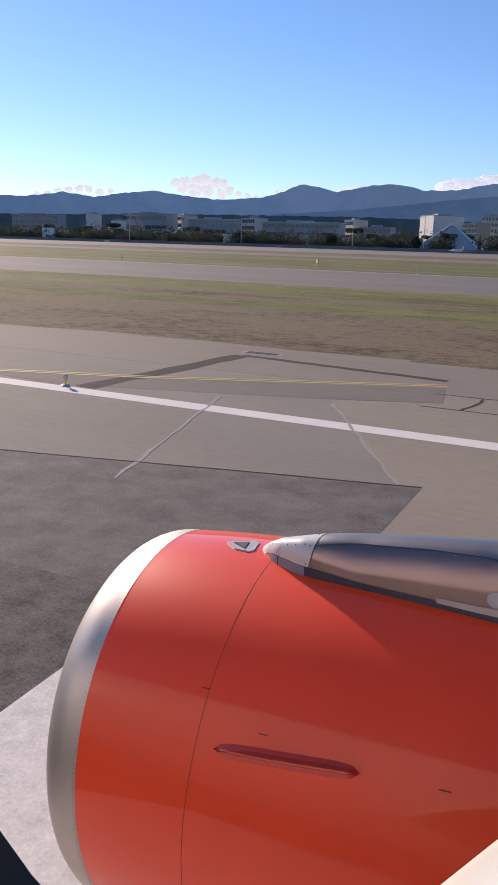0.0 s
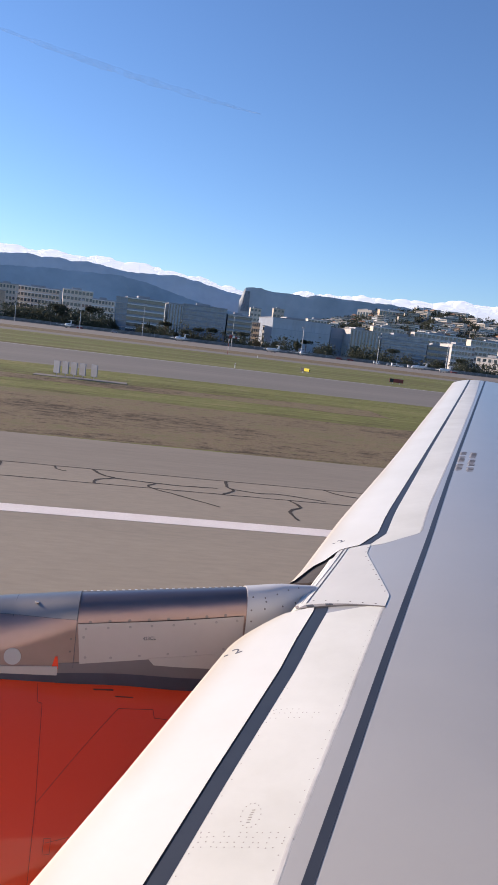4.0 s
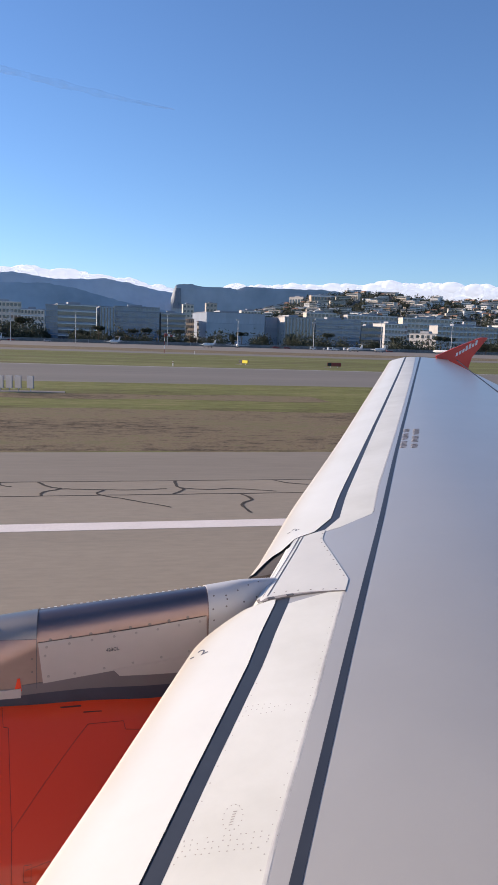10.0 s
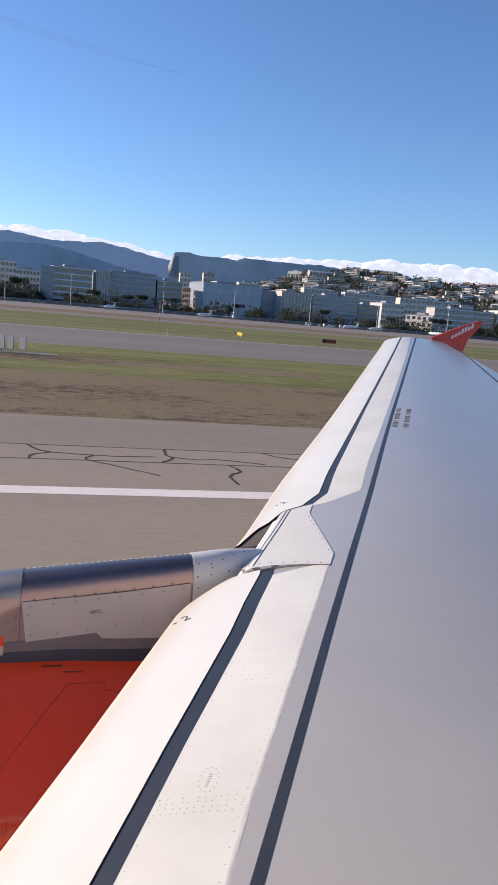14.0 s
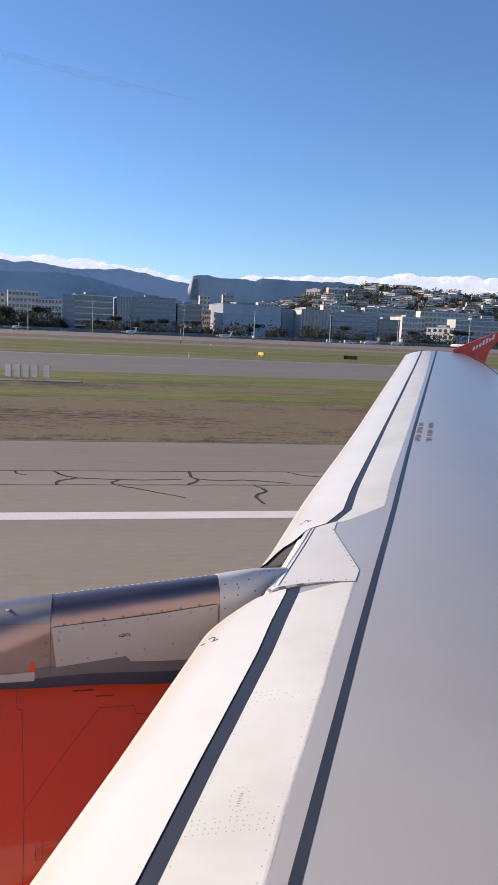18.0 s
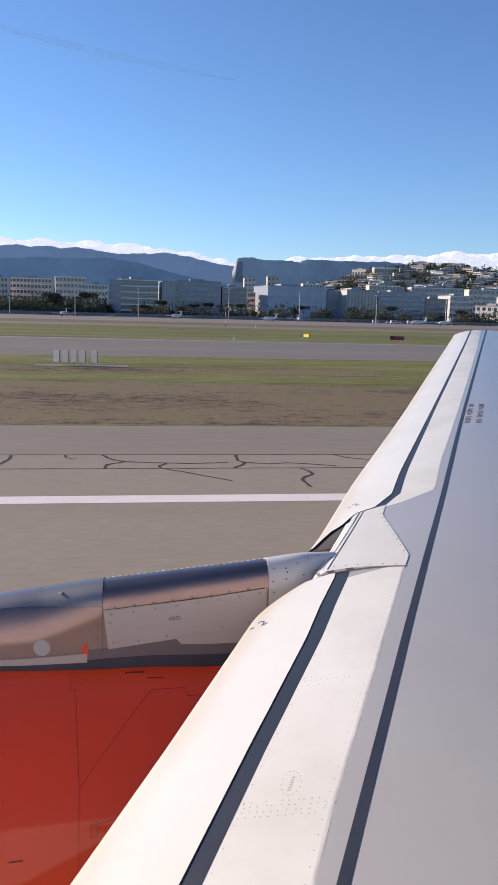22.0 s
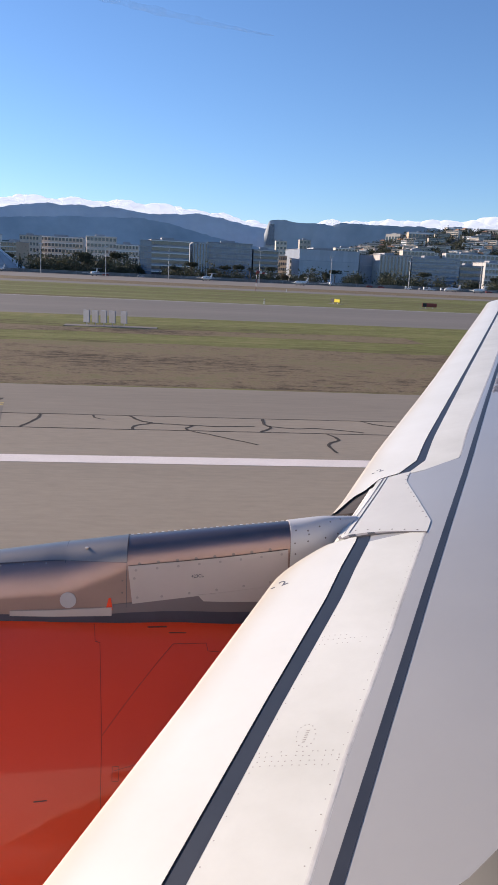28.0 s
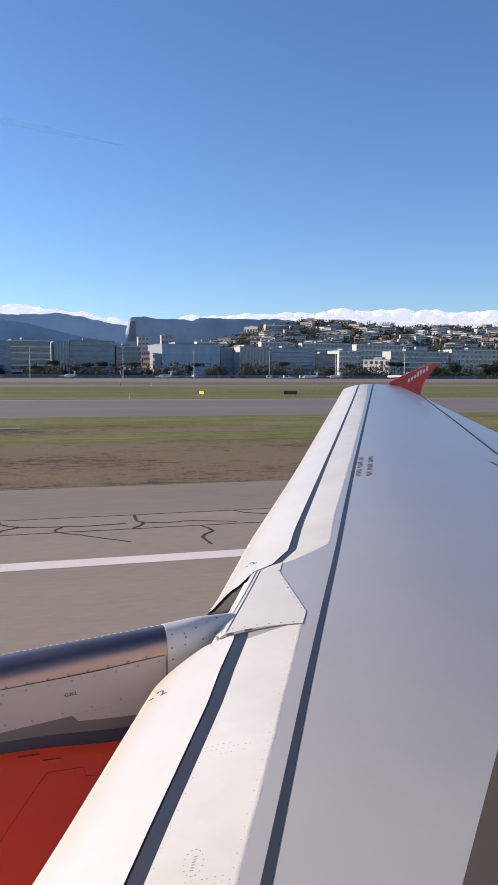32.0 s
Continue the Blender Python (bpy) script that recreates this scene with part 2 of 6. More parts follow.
M["rivet"] = surface("rivet_metal", (0.19, 0.165, 0.155), 0.55, metal=0.2, scale=20)
M["red"] = surface("orange_red_fence_paint", (0.62, 0.05, 0.03), 0.35, scale=3, vary=0.06)
M["cabin"] = surface("cabin_plastic", (0.78, 0.74, 0.68), 0.5, scale=6, vary=0.03)
M["hull_white"] = surface("glossy_hull_paint", (0.88, 0.86, 0.83), 0.3, scale=1, vary=0.03, coat=0.3)
# brown that puts the shade of the gap beside the cover into colour
M["recess_shade"] = surface("recess_shade_brown", (0.26, 0.235, 0.215), 0.6, scale=12)
# shadow beside the slat end, put into a solid wedge's colour
M["cavity"] = surface("slat_end_shadow_brown", (0.07, 0.058, 0.05), 0.8, scale=12)
M["rubber"] = surface("rubber", (0.02, 0.02, 0.022), 0.6, scale=8)
M["white"] = surface("white_paint", (0.78, 0.77, 0.74), 0.5, scale=2, vary=0.06)
M["pale_wall"] = surface("pale_render", (0.56, 0.535, 0.50), 0.7, scale=0.4, vary=0.1, random=0.25)
M["cream"] = surface("cream_render", (0.62, 0.55, 0.46), 0.8, scale=0.6, vary=0.1, random=0.2)
M["ochre"] = surface("ochre_render", (0.52, 0.40, 0.29), 0.85, scale=0.6, vary=0.1, random=0.2)
M["grey_wall"] = surface("grey_cladding", (0.33, 0.34, 0.36), 0.6, scale=0.5, vary=0.1)
M["blue_cladding"] = surface("blue_cladding", (0.29, 0.335, 0.40), 0.45, scale=0.15, vary=0.1)
M["pale_cladding"] = surface("pale_blue_cladding", (0.44, 0.475, 0.51), 0.45, scale=0.15, vary=0.08, random=0.06)
M["blue_glass"] = surface("blue_glazing", (0.10, 0.17, 0.26), 0.12, scale=0.2, vary=0.15, spec=0.9, random=0.15)
M["glass"] = surface("window_glazing", (0.05, 0.065, 0.085), 0.1, scale=0.3, vary=0.2, spec=0.9)
M["roof_grey"] = surface("grey_roofing", (0.30, 0.30, 0.31), 0.6, scale=0.4, vary=0.12)
M["roof_tile"] = surface("clay_roof", (0.36, 0.19, 0.11), 0.85, scale=1.0, vary=0.15, random=0.2)
M["roof_metal"] = surface("metal_roofing", (0.42, 0.42, 0.43), 0.45, metal=0.2, scale=0.3, vary=0.1)
M["leaf"] = surface("dark_foliage", (0.10, 0.105, 0.075), 0.9, scale=0.8, color2=(0.055, 0.062, 0.046), random=0.3, spec=0.1)
M["leaf_warm"] = surface("autumn_foliage", (0.16, 0.11, 0.06), 0.8, scale=0.8, color2=(0.10, 0.075, 0.045), random=0.3)
for key, tone in (("leaf", (0.10, 0.11, 0.07, 1)), ("leaf_warm", (0.20, 0.14, 0.07, 1))):
    # thin leaves let some of the light through
    nt = M[key].node_tree
    out = nt.nodes["Material Output"].inputs["Surface"]
    skin = out.links[0].from_socket
    tr, mx = nt.nodes.new("ShaderNodeBsdfTranslucent"), nt.nodes.new("ShaderNodeMixShader")
    tr.inputs[0].default_value = tone
    mx.inputs[0].default_value = 0.16
    nt.links.new(skin, mx.inputs[1])
    nt.links.new(tr.outputs[0], mx.inputs[2])
    nt.links.new(mx.outputs[0], out)
M["bark"] = surface("bark", (0.12, 0.09, 0.065), 0.9, scale=3)
M["forest"] = surface("wooded_slope", (0.17, 0.185, 0.175), 0.95, scale=0.03, color2=(0.10, 0.115, 0.11), big=0.2, spec=0.0)
# paler than bare wooded rock: distance haze is put into this base colour
M["rock"] = surface("haze_pale_slope", (0.53, 0.545, 0.54), 0.95, scale=0.007, color2=(0.33, 0.36, 0.37), big=0.3, spec=0.0)
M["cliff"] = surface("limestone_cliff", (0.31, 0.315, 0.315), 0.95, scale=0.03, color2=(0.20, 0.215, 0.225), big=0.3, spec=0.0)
M["cloud"] = surface("cloud", (0.95, 0.95, 0.95), 1.0, scale=0.004, vary=0.02, spec=0.0)
nt = M["cloud"].node_tree
tr, df, mx = nt.nodes.new("ShaderNodeBsdfTranslucent"), nt.nodes.new("ShaderNodeBsdfDiffuse"), nt.nodes.new("ShaderNodeMixShader")
tr.inputs[0].default_value = df.inputs[0].default_value = (0.70, 0.715, 0.74, 1)
nt.links.new(df.outputs[0], mx.inputs[1])
nt.links.new(tr.outputs[0], mx.inputs[2])
# added glow: part of the clouds' sunlit brightness is put in as emission
em, ad = nt.nodes.new("ShaderNodeEmission"), nt.nodes.new("ShaderNodeAddShader")
em.inputs[0].default_value, em.inputs[1].default_value = (0.90, 0.94, 1.0, 1), 0.26
thin, soft_mix = nt.nodes.new("ShaderNodeBsdfTransparent"), nt.nodes.new("ShaderNodeMixShader")
soft_mix.inputs[0].default_value = 0.22
nt.links.new(mx.outputs[0], ad.inputs[0])
nt.links.new(em.outputs[0], ad.inputs[1])
nt.links.new(ad.outputs[0], soft_mix.inputs[1])
nt.links.new(thin.outputs[0], soft_mix.inputs[2])
nt.links.new(soft_mix.outputs[0], nt.nodes["Material Output"].inputs["Surface"])
# cumulus: brightness comes mostly from added emission, with little diffuse light
M["cumulus"] = M["cloud"].copy()
for node in M["cumulus"].node_tree.nodes:
    if node.type == "MIX_SHADER":
        node.inputs[0].default_value = 0.0
    elif node.type == "EMISSION":
        node.inputs[1].default_value = 0.60
    elif node.type == "BSDF_DIFFUSE":
        node.inputs[0].default_value = (0.22, 0.225, 0.235, 1)
# far range: still paler, with more of the haze put into its colour
M["rock_far"] = surface("haze_paler_far_slope", (0.68, 0.68, 0.685), 0.95, scale=0.007, color2=(0.52, 0.53, 0.545), big=0.3, spec=0.0)
M["cirrus"] = surface("thin_high_cloud", (0.9, 0.9, 0.92), 1.0, scale=0.004, vary=0.02, spec=0.0)
nt = M["cirrus"].node_tree
thin, soft_mix, wisp, wisp_map = nt.nodes.new("ShaderNodeBsdfTransparent"), nt.nodes.new("ShaderNodeMixShader"), nt.nodes.new("ShaderNodeTexNoise"), nt.nodes.new("ShaderNodeMapRange")
wisp.inputs["Scale"].default_value, wisp.inputs["Detail"].default_value = 0.012, 3.0
wisp_map.inputs["From Min"].default_value, wisp_map.inputs["From Max"].default_value = 0.3, 0.75
wisp_map.inputs["To Min"].default_value, wisp_map.inputs["To Max"].default_value = 0.98, 0.74
nt.links.new(nt.nodes["Texture Coordinate"].outputs["Object"], wisp.inputs["Vector"])
nt.links.new(wisp.outputs[0], wisp_map.inputs["Value"])
nt.links.new(wisp_map.outputs[0], soft_mix.inputs[0])
nt.links.new(nt.nodes["Principled BSDF"].outputs[0], soft_mix.inputs[1])
nt.links.new(thin.outputs[0], soft_mix.inputs[2])
nt.links.new(soft_mix.outputs[0], nt.nodes["Material Output"].inputs["Surface"])
M["sign_blue"] = surface("dark_blue_fin_paint", (0.05, 0.08, 0.25), 0.4, scale=2)
M["fence_mesh"] = surface("fence_wire", (0.16, 0.16, 0.16), 0.8, scale=3)
M["sign_yellow"] = surface("yellow_sign_face", (0.80, 0.66, 0.02), 0.45, scale=4, vary=0.04)
M["sign_black"] = surface("black_sign_face", (0.02, 0.02, 0.02), 0.5, scale=4)
M["sign_red"] = surface("red_sign_face", (0.26, 0.04, 0.03), 0.5, scale=4)
M["screen_grey"] = surface("weathered_screen_panel", (0.24, 0.26, 0.30), 0.6, scale=2, vary=0.08)
M["steel"] = surface("galvanised_steel", (0.45, 0.45, 0.46), 0.45, metal=0.6, scale=5)


# ---- mesh tools ----
def part(name, data, material, parent=None, label="", smooth=False):
    """Links a bmesh, a mesh or (verts, faces) as one mesh object."""
    if isinstance(data, bpy.types.Mesh):
        me = data
    else:
        me = bpy.data.meshes.new(name)
        if isinstance(data, tuple):
            me.from_pydata(data[0], [], data[1])
        else:
            data.to_mesh(me)
            data.free()
        me.materials.append(material)
        if smooth:
            me.polygons.foreach_set("use_smooth", [True] * len(me.polygons))
            me.set_sharp_from_angle(angle=radians(40))
        me.update()
    ob = new(name, me)
    if parent:
        ob.parent = parent
    if label:
        ob["label"] = label
    return ob


def box(x0, y0, z0, x1, y1, z1, bevel=0.0):
    bm = bmesh.new()
    bmesh.ops.create_cube(bm, size=1.0)
    for v in bm.verts:
        v.co = Vector(((x0 + x1) / 2 + v.co.x * (x1 - x0), (y0 + y1) / 2 + v.co.y * (y1 - y0), (z0 + z1) / 2 + v.co.z * (z1 - z0)))
    if bevel:
        bmesh.ops.bevel(bm, geom=bm.edges[:], offset=bevel, segments=2, affect="EDGES")
    return bm


def loft(rings, closed=True, caps=True):
    """Verts and faces that join rings of equal length."""
    n = len(rings[0])
    verts = [tuple(p) for r in rings for p in r]
    faces = []
    for i in range(len(rings) - 1):
        for j in range(n if closed else n - 1):
            k = (j + 1) % n
            faces.append((i * n + j, i * n + k, (i + 1) * n + k, (i + 1) * n + j))
    if caps:
        faces.append(tuple(range(n))[::-1])
        faces.append(tuple((len(rings) - 1) * n + j for j in range(n)))
    return verts, faces


def tube(points, radii, n=10):
    """A closed tube along points, with a radius at each."""
    rings = []
    for i, p in enumerate(points):
        a, b = Vector(points[max(i - 1, 0)]), Vector(points[min(i + 1, len(points) - 1)])
        q = (b - a).to_track_quat("Z", "Y")
        rings.append([Vector(p) + q @ Vector((radii[i] * math.cos(t), radii[i] * math.sin(t), 0)) for t in (2 * math.pi * k / n for k in range(n))])
    return loft(rings)


def prism(outline, z0, z1):
    """A plate with an outline in plan, from z0 to z1."""
    return loft([[(x, y, z0) for x, y in outline], [(x, y, z1) for x, y in outline]])


def thing(name, label, category, at=(0, 0, 0), turn=0.0, group="", kind=""):
    e = new(name)
    e.matrix_basis = pose(*at, 0, 0, turn)
    return tagged(e, label, category, group, kind)


def lerp(v, xs, ys):
    return float(np.interp(v, xs, ys))


# ---- the aircraft that the camera rides in: X runs aft, Y outboard ----
LEY = [-1, 0, 1.856, 2.295, 3.047, 3.413, 4.054, 5.18, 6.78, 7.83, 9.8, 13.71, 15.65, 15.9]
LEX = [-1.51, -1.03, -0.138, 0.072, 0.418, 0.589, 0.94, 1.448, 2.222, 2.722, 3.64, 5.47, 6.37, 6.52]
TIP = 15.9


def x_le(y):
    return lerp(y, LEY, LEX)


def chord(y):
    return 4.2 - 0.18 * y + 0.5 * max(2.2 - y, 0)


def z_top(x, y):
    """The wing's upper skin."""
    u = min(max((x - x_le(y)) / chord(y), 0), 1)
    return 3.0 + 0.077 * y + chord(y) * (0.075 * (1 - (1 - min(u / 0.4, 1)) ** 2) - 0.03 * max(u - 0.4, 0) ** 2 / 0.36)


def x_gap(y):      # trailing edge of the slats
    return lerp(y, [-1, 1.571, 2.128, 2.77, 3.043, 3.338, 3.40, 4.345, 4.48, 4.991, 6.12, 7.34, 9.2, 12.5, 15.95], [-1.11, 0.056, 0.309, 0.611, 0.724, 0.858, 0.875, 1.341, 1.483, 1.704, 2.238, 2.815, 3.695, 5.247, 6.855])


def gap_w(y):      # width of the dark gap behind the slats
    return lerp(y, [2, 3.2, 4.4, 5, 7.5, 16], [0.057, 0.068, 0.055, 0.05, 0.032, 0.03])


def x_fix(y):      # rear edge of the fixed leading-edge panels
    return lerp(y, [-1, 1.445, 1.73, 2.44, 3.222, 4.369, 5.037, 5.87, 7.07, 8.92, 12.17, 14.95, 16.0], [-0.70, 0.342, 0.459, 0.784, 1.137, 1.712, 2.007, 2.405, 2.975, 3.845, 5.365, 6.64, 7.12])


def x_stripe(y):   # black painted line
    return lerp(y, [-1, 1.423, 2.65, 4.32, 5.82, 7.03, 8.87, 12.13, 15.64, 16.0], [-0.72, 0.404, 0.972, 1.757, 2.452, 3.018, 3.886, 5.42, 7.07, 7.24])


def x_hinge(y):    # front edge of the flaps and the aileron
    return lerp(y, [-1, 1.0, 7.006, 9.653, 12.09, 16.0], [2.6, 2.75, 4.62, 5.66, 6.6, 8.1])


def skin(y0, y1, xa, xb, lift=0.0, ny=40, nx=10, depth=0.006):
    """A plate that follows the wing's upper skin between two spanwise lines."""
    verts, faces = [], []
    for i in range(ny + 1):
        y = y0 + (y1 - y0) * i / ny
        for j in range(nx + 1):
            x = xa(y) + (xb(y) - xa(y)) * j / nx
            verts.append((x, y, z_top(x, y) + lift))
    n = nx + 1
    faces = [(i * n + j, i * n + j + 1, (i + 1) * n + j + 1, (i + 1) * n + j) for i in range(ny) for j in range(nx)]
    rim = [j for j in range(n)] + [i * n + nx for i in range(1, ny + 1)] + [ny * n + j for j in range(nx - 1, -1, -1)] + [i * n for i in range(ny - 1, 0, -1)]
    base = len(verts)
    verts += [(verts[k][0], verts[k][1], verts[k][2] - depth) for k in rim]
    faces += [(rim[k], base + k, base + (k + 1) % len(rim), rim[(k + 1) % len(rim)]) for k in range(len(rim))]
    return verts, faces


plane = thing("airliner", "white and orange twin-engined airliner rolling on the runway", "airplane")

# wing box: upper skin, closed below
rings = []
for i in range(97):
    y = -0.6 + (TIP + 0.6) * i / 96
    c = chord(y)
    ring = []
    for j in range(41):
        x0 = x_gap(y) + gap_w(y)
        x = x0 + (x_le(y) + c - x0) * (j / 40) ** 1.3
        ring.append((x, y, z_top(x, y)))
    for u in (0.9, 0.6, 0.35, 0.2):
        ring.append((x_le(y) + c * u, y, 3.0 + 0.077 * y - c * 0.05 * math.sin(math.pi * u) - 0.01))
    rings.append(ring)
wing = part("wing", loft(rings), M["wing_grey"], plane, "pale grey painted wing box", True)


def slat(name, knots, starts, y1, ny, hollow=False):
    """A leading-edge slat: upper skin, round nose, thin underside. starts: where it begins, from its rear edge to its nose; hollow: its inboard end is open."""
    rings, dirt = [], []
    for i in range(ny + 1):
        ring = []
        for j in range(23):
            f = min(j / 16, 1.0) if j < 22 else 0.0
            ya = lerp(f, knots, starts)
            y = ya + (y1 - ya) * i / ny
            g, le = x_gap(y), x_le(y) + 0.012 + (0.17 * max((y - 3.12) / 0.29, 0) ** 2 if y < 3.5 else 0.0)
            r = 0.05 - 0.0016 * max(y, 0)
            zt = z_top(le, y) + 0.006
            if j <= 16:
                x = g - (g - le) * f
                ring.append((x, y, z_top(x, y) + 0.006))
            elif j < 22:
                t = radians((30, 62, 95, 128, 160)[j - 17])
                ring.append((le - r * 0.8 * math.sin(t), y, zt - r + r * math.cos(t) - 0.4 * r * t / 2.8))
            else:
                ring.append((g - 0.012, y, z_top(g, y) - 0.02))
            dirt.append(max(0.0, (f - 0.62) / 0.38) ** 1.6)
        rings.append(ring)
    ob = part(name, loft(rings, caps=not hollow), M["wing_white"], wing, "white painted leading-edge slat", True)
    ob.data.attributes.new("dirt", "FLOAT", "POINT").data.foreach_set("value", dirt)
    if hollow:
        part("end_rim", loft([rings[0][2:22], [(x, y - 0.0028, z + 0.0003) for x, y, z in rings[0][2:22]], [(x, y - 0.0028, z - 0.003) for x, y, z in rings[0][2:22]]], closed=False, caps=False), M["gap_dark"], ob, "dark rubber edge seal")
    return ob


slat("slat", (0.0, 1.0), (-0.6, -0.6), 3.39, 130)
slat("slat", (0.0, 0.35, 0.46, 0.64, 0.82, 0.93, 1.0), (4.345, 4.345, 4.33, 4.185, 4.14, 4.07, 3.93), TIP - 0.05, 60, True)
part("slat_gap", skin(-0.6, 3.4, lambda y: x_gap(y) - 0.03, lambda y: x_gap(y) + gap_w(y) + 0.004, 0.002, 30, 3), M["black_paint"], wing)
part("slat_gap", skin(4.31, TIP - 0.02, lambda y: x_gap(y) - 0.03, lambda y: x_gap(y) + gap_w(y) + 0.004, 0.002, 60, 3), M["black_paint"], wing)
part("leading_edge_panel", skin(-0.6, 3.285, lambda y: x_gap(y) + gap_w(y), x_fix, 0.0014, 60, 10), M["panel_white"], wing, "white riveted fixed leading-edge panel")
part("leading_edge_panel", skin(4.30, TIP - 0.02, lambda y: x_gap(y) + gap_w(y), lambda y: x_gap(y) + gap_w(y) + (x_fix(y) - x_gap(y) - gap_w(y)) * min(1.0, 0.35 + (y - 4.30) / 0.16), 0.0014, 100, 10), M["panel_white"], wing)
for y0, y1, n in ((-0.6, 3.285, 60), (4.46, TIP - 0.02, 90)):
    # pale sealant that runs off the panel's rear edge
    rows = [(y, x_fix(y)) for y in (y0 + (y1 - y0) * k / n for k in range(n + 1))]
    part("edge_sealant", loft([[(x + a, y, z_top(x + a, y) + b) for a, b in ((-0.004, 0.0016), (0.0, 0.0018), (0.006 + 0.004 * noise.noise(Vector((y * 7, 0, 0))), 0.0011), (0.011, -0.0003), (0.0, -0.003))] for y, x in rows]), M["sealant"], wing)
part("black_stripe", skin(-0.6, TIP - 0.02, lambda y: x_stripe(y) - 0.0165, lambda y: x_stripe(y) + 0.0165, 0.0015, 120, 1, 0.002), M["black_paint"], wing)
part("hinge_gap", skin(0.6, TIP - 0.02, lambda y: x_hinge(y) - 0.015, lambda y: x_hinge(y) + 0.015, 0.003, 30, 1, 0.002), M["gap_dark"], wing)

# cover panel over the pylon, with its corners clipped
verts, faces = [], []
for k in range(25):
    t = k / 24
    xa, ya = 0.80 + 0.418 * t, 3.47 + 0.865 * t
    xb, yb = lerp(t, [0, 0.12, 0.82, 1], [1.16, 1.221, 1.334, 1.405]), lerp(t, [0, 0.12, 0.82, 1], [3.247, 3.376, 4.158, 4.327])
    for j in range(11):
        f = j / 10
        x, y = xa + (xb - xa) * f, ya + (yb - ya) * f
        verts.append((x, y, z_top(x, y) + 0.0042))
n = len(verts)
verts += [(x, y, z - 0.03) for x, y, z in verts]
faces = [(k * 11 + j, k * 11 + j + 1, k * 11 + j + 12, k * 11 + j + 11) for k in range(24) for j in range(10)]
rim = [j for j in range(11)] + [k * 11 + 10 for k in range(1, 25)] + [264 + j for j in range(9, -1, -1)] + [k * 11 for k in range(23, 0, -1)]
faces += [(rim[k], n + rim[k], n + rim[(k + 1) % len(rim)], rim[(k + 1) % len(rim)]) for k in range(len(rim))]
part("pylon_cover", (verts, faces), M["cover_white"], wing, "pale clipped-corner cover panel over the pylon", True)

# gap between cover and inboard slat: shade coloured onto a strip, with two dark slots
edge = [(0.80 + 0.36 * k / 10, 3.47 - 0.223 * k / 10 + 0.02 * math.sin(math.pi * k / 10)) for k in range(11)]
wide = [0.062, 0.060, 0.055, 0.048, 0.040, 0.033, 0.026, 0.020, 0.014, 0.009, 0.005]
part("cover_recess", loft([[(x, y, z_top(x, y) + 0.004), (x - 0.1 * w, y - w, z_top(x, y - w) + 0.0075), (x - 0.1 * w, y - w, z_top(x, y - w) - 0.004), (x, y, z_top(x, y) - 0.004)] for (x, y), w in zip(edge, wide)]), M["recess_shade"], wing, "brown strip for the shade along the cover panel")
for a, b in ((0.845, 0.875), (0.925, 0.955)):
    rows = [(x, lerp(x, [p[0] for p in edge], [p[1] for p in edge]), lerp(x, [p[0] for p in edge], wide)) for x in (a, b)]
    part("recess_slot", loft([[(x, y - 0.003, z_top(x, y) + 0.0052), (x - 0.09 * w, y - w * 0.92, z_top(x, y - w) + 0.0088), (x - 0.09 * w, y - w * 0.92, z_top(x, y - w)), (x, y - 0.003, z_top(x, y))] for x, y, w in rows]), M["gap_dark"], wing)

# wing-tip fence
fence = loft([[(7.55, TIP + s, 4.36), (8.15, TIP + s, 4.62), (8.62, TIP + s, 4.80), (8.78, TIP + s, 4.80), (8.42, TIP + s, 4.35), (8.35, TIP + s, 4.12), (8.5, TIP + s, 3.7), (8.2, TIP + s, 3.75), (7.7, TIP + s, 4.1)] for s in (-0.02, 0.02)])
fence_ob = part("wingtip_fence", fence, M["red"], plane, "orange-red wing-tip fence with pale lettering bars")


for k in range(7):      # lettering on the fence as plain bars
    x = 8.02 + 0.075 * k
    h = 0.075 if k in (0, 1, 2, 5) else 0.11
    z = 4.36 + 0.042 * k
    part("lettering_bar", loft([[(x, TIP + d, z), (x + 0.05, TIP + d, z + 0.025), (x + 0.06, TIP + d, z + h + 0.025), (x + 0.01, TIP + d, z + h)] for d in (-0.026, -0.019)]), M["white"], fence_ob)

# stencilled warning beside the black stripe, as rows of small bars
for row in range(2):
    for k in range(16):
        y = 6.18 + 0.0605 * k
        if (k * 7 + row * 3) % 6 == 0:
            continue
        x = x_stripe(y) + 0.035 + 0.105 * row
        part("stencil_bar", loft([[(x + a, y + b, z_top(x + a, y + b) + c) for a, b in ((0, 0), (0.052, 0), (0.052, 0.036), (0, 0.036))] for c in (0.0, 0.003)]), M["stencil_grey"], wing)


# engine nacelle, its nose drooping a little
def axis(x):
    return 3.7466 + 0.0316 * (x + 1.6), 1.7074 + 0.074 * (x + 1.6)


def revolve(profile, n=96):
    rings = []
    for x, r, scarf in profile:
        cy, cz = axis(x)
        rings.append([(x + scarf * r * math.sin(t) - 0.044 * r * math.cos(t), cy + r * math.cos(t), cz + r * math.sin(t)) for t in (2 * math.pi * k / n for k in range(n))])
    return loft(rings, caps=False)


NAC = [(-2.372, 1.1495), (-2.2, 1.162), (-2.0, 1.172), (-1.691, 1.1812), (-1.2, 1.19), (-0.6, 1.185), (0.0, 1.15), (0.6, 1.08), (1.2, 0.97), (1.8, 0.84)]


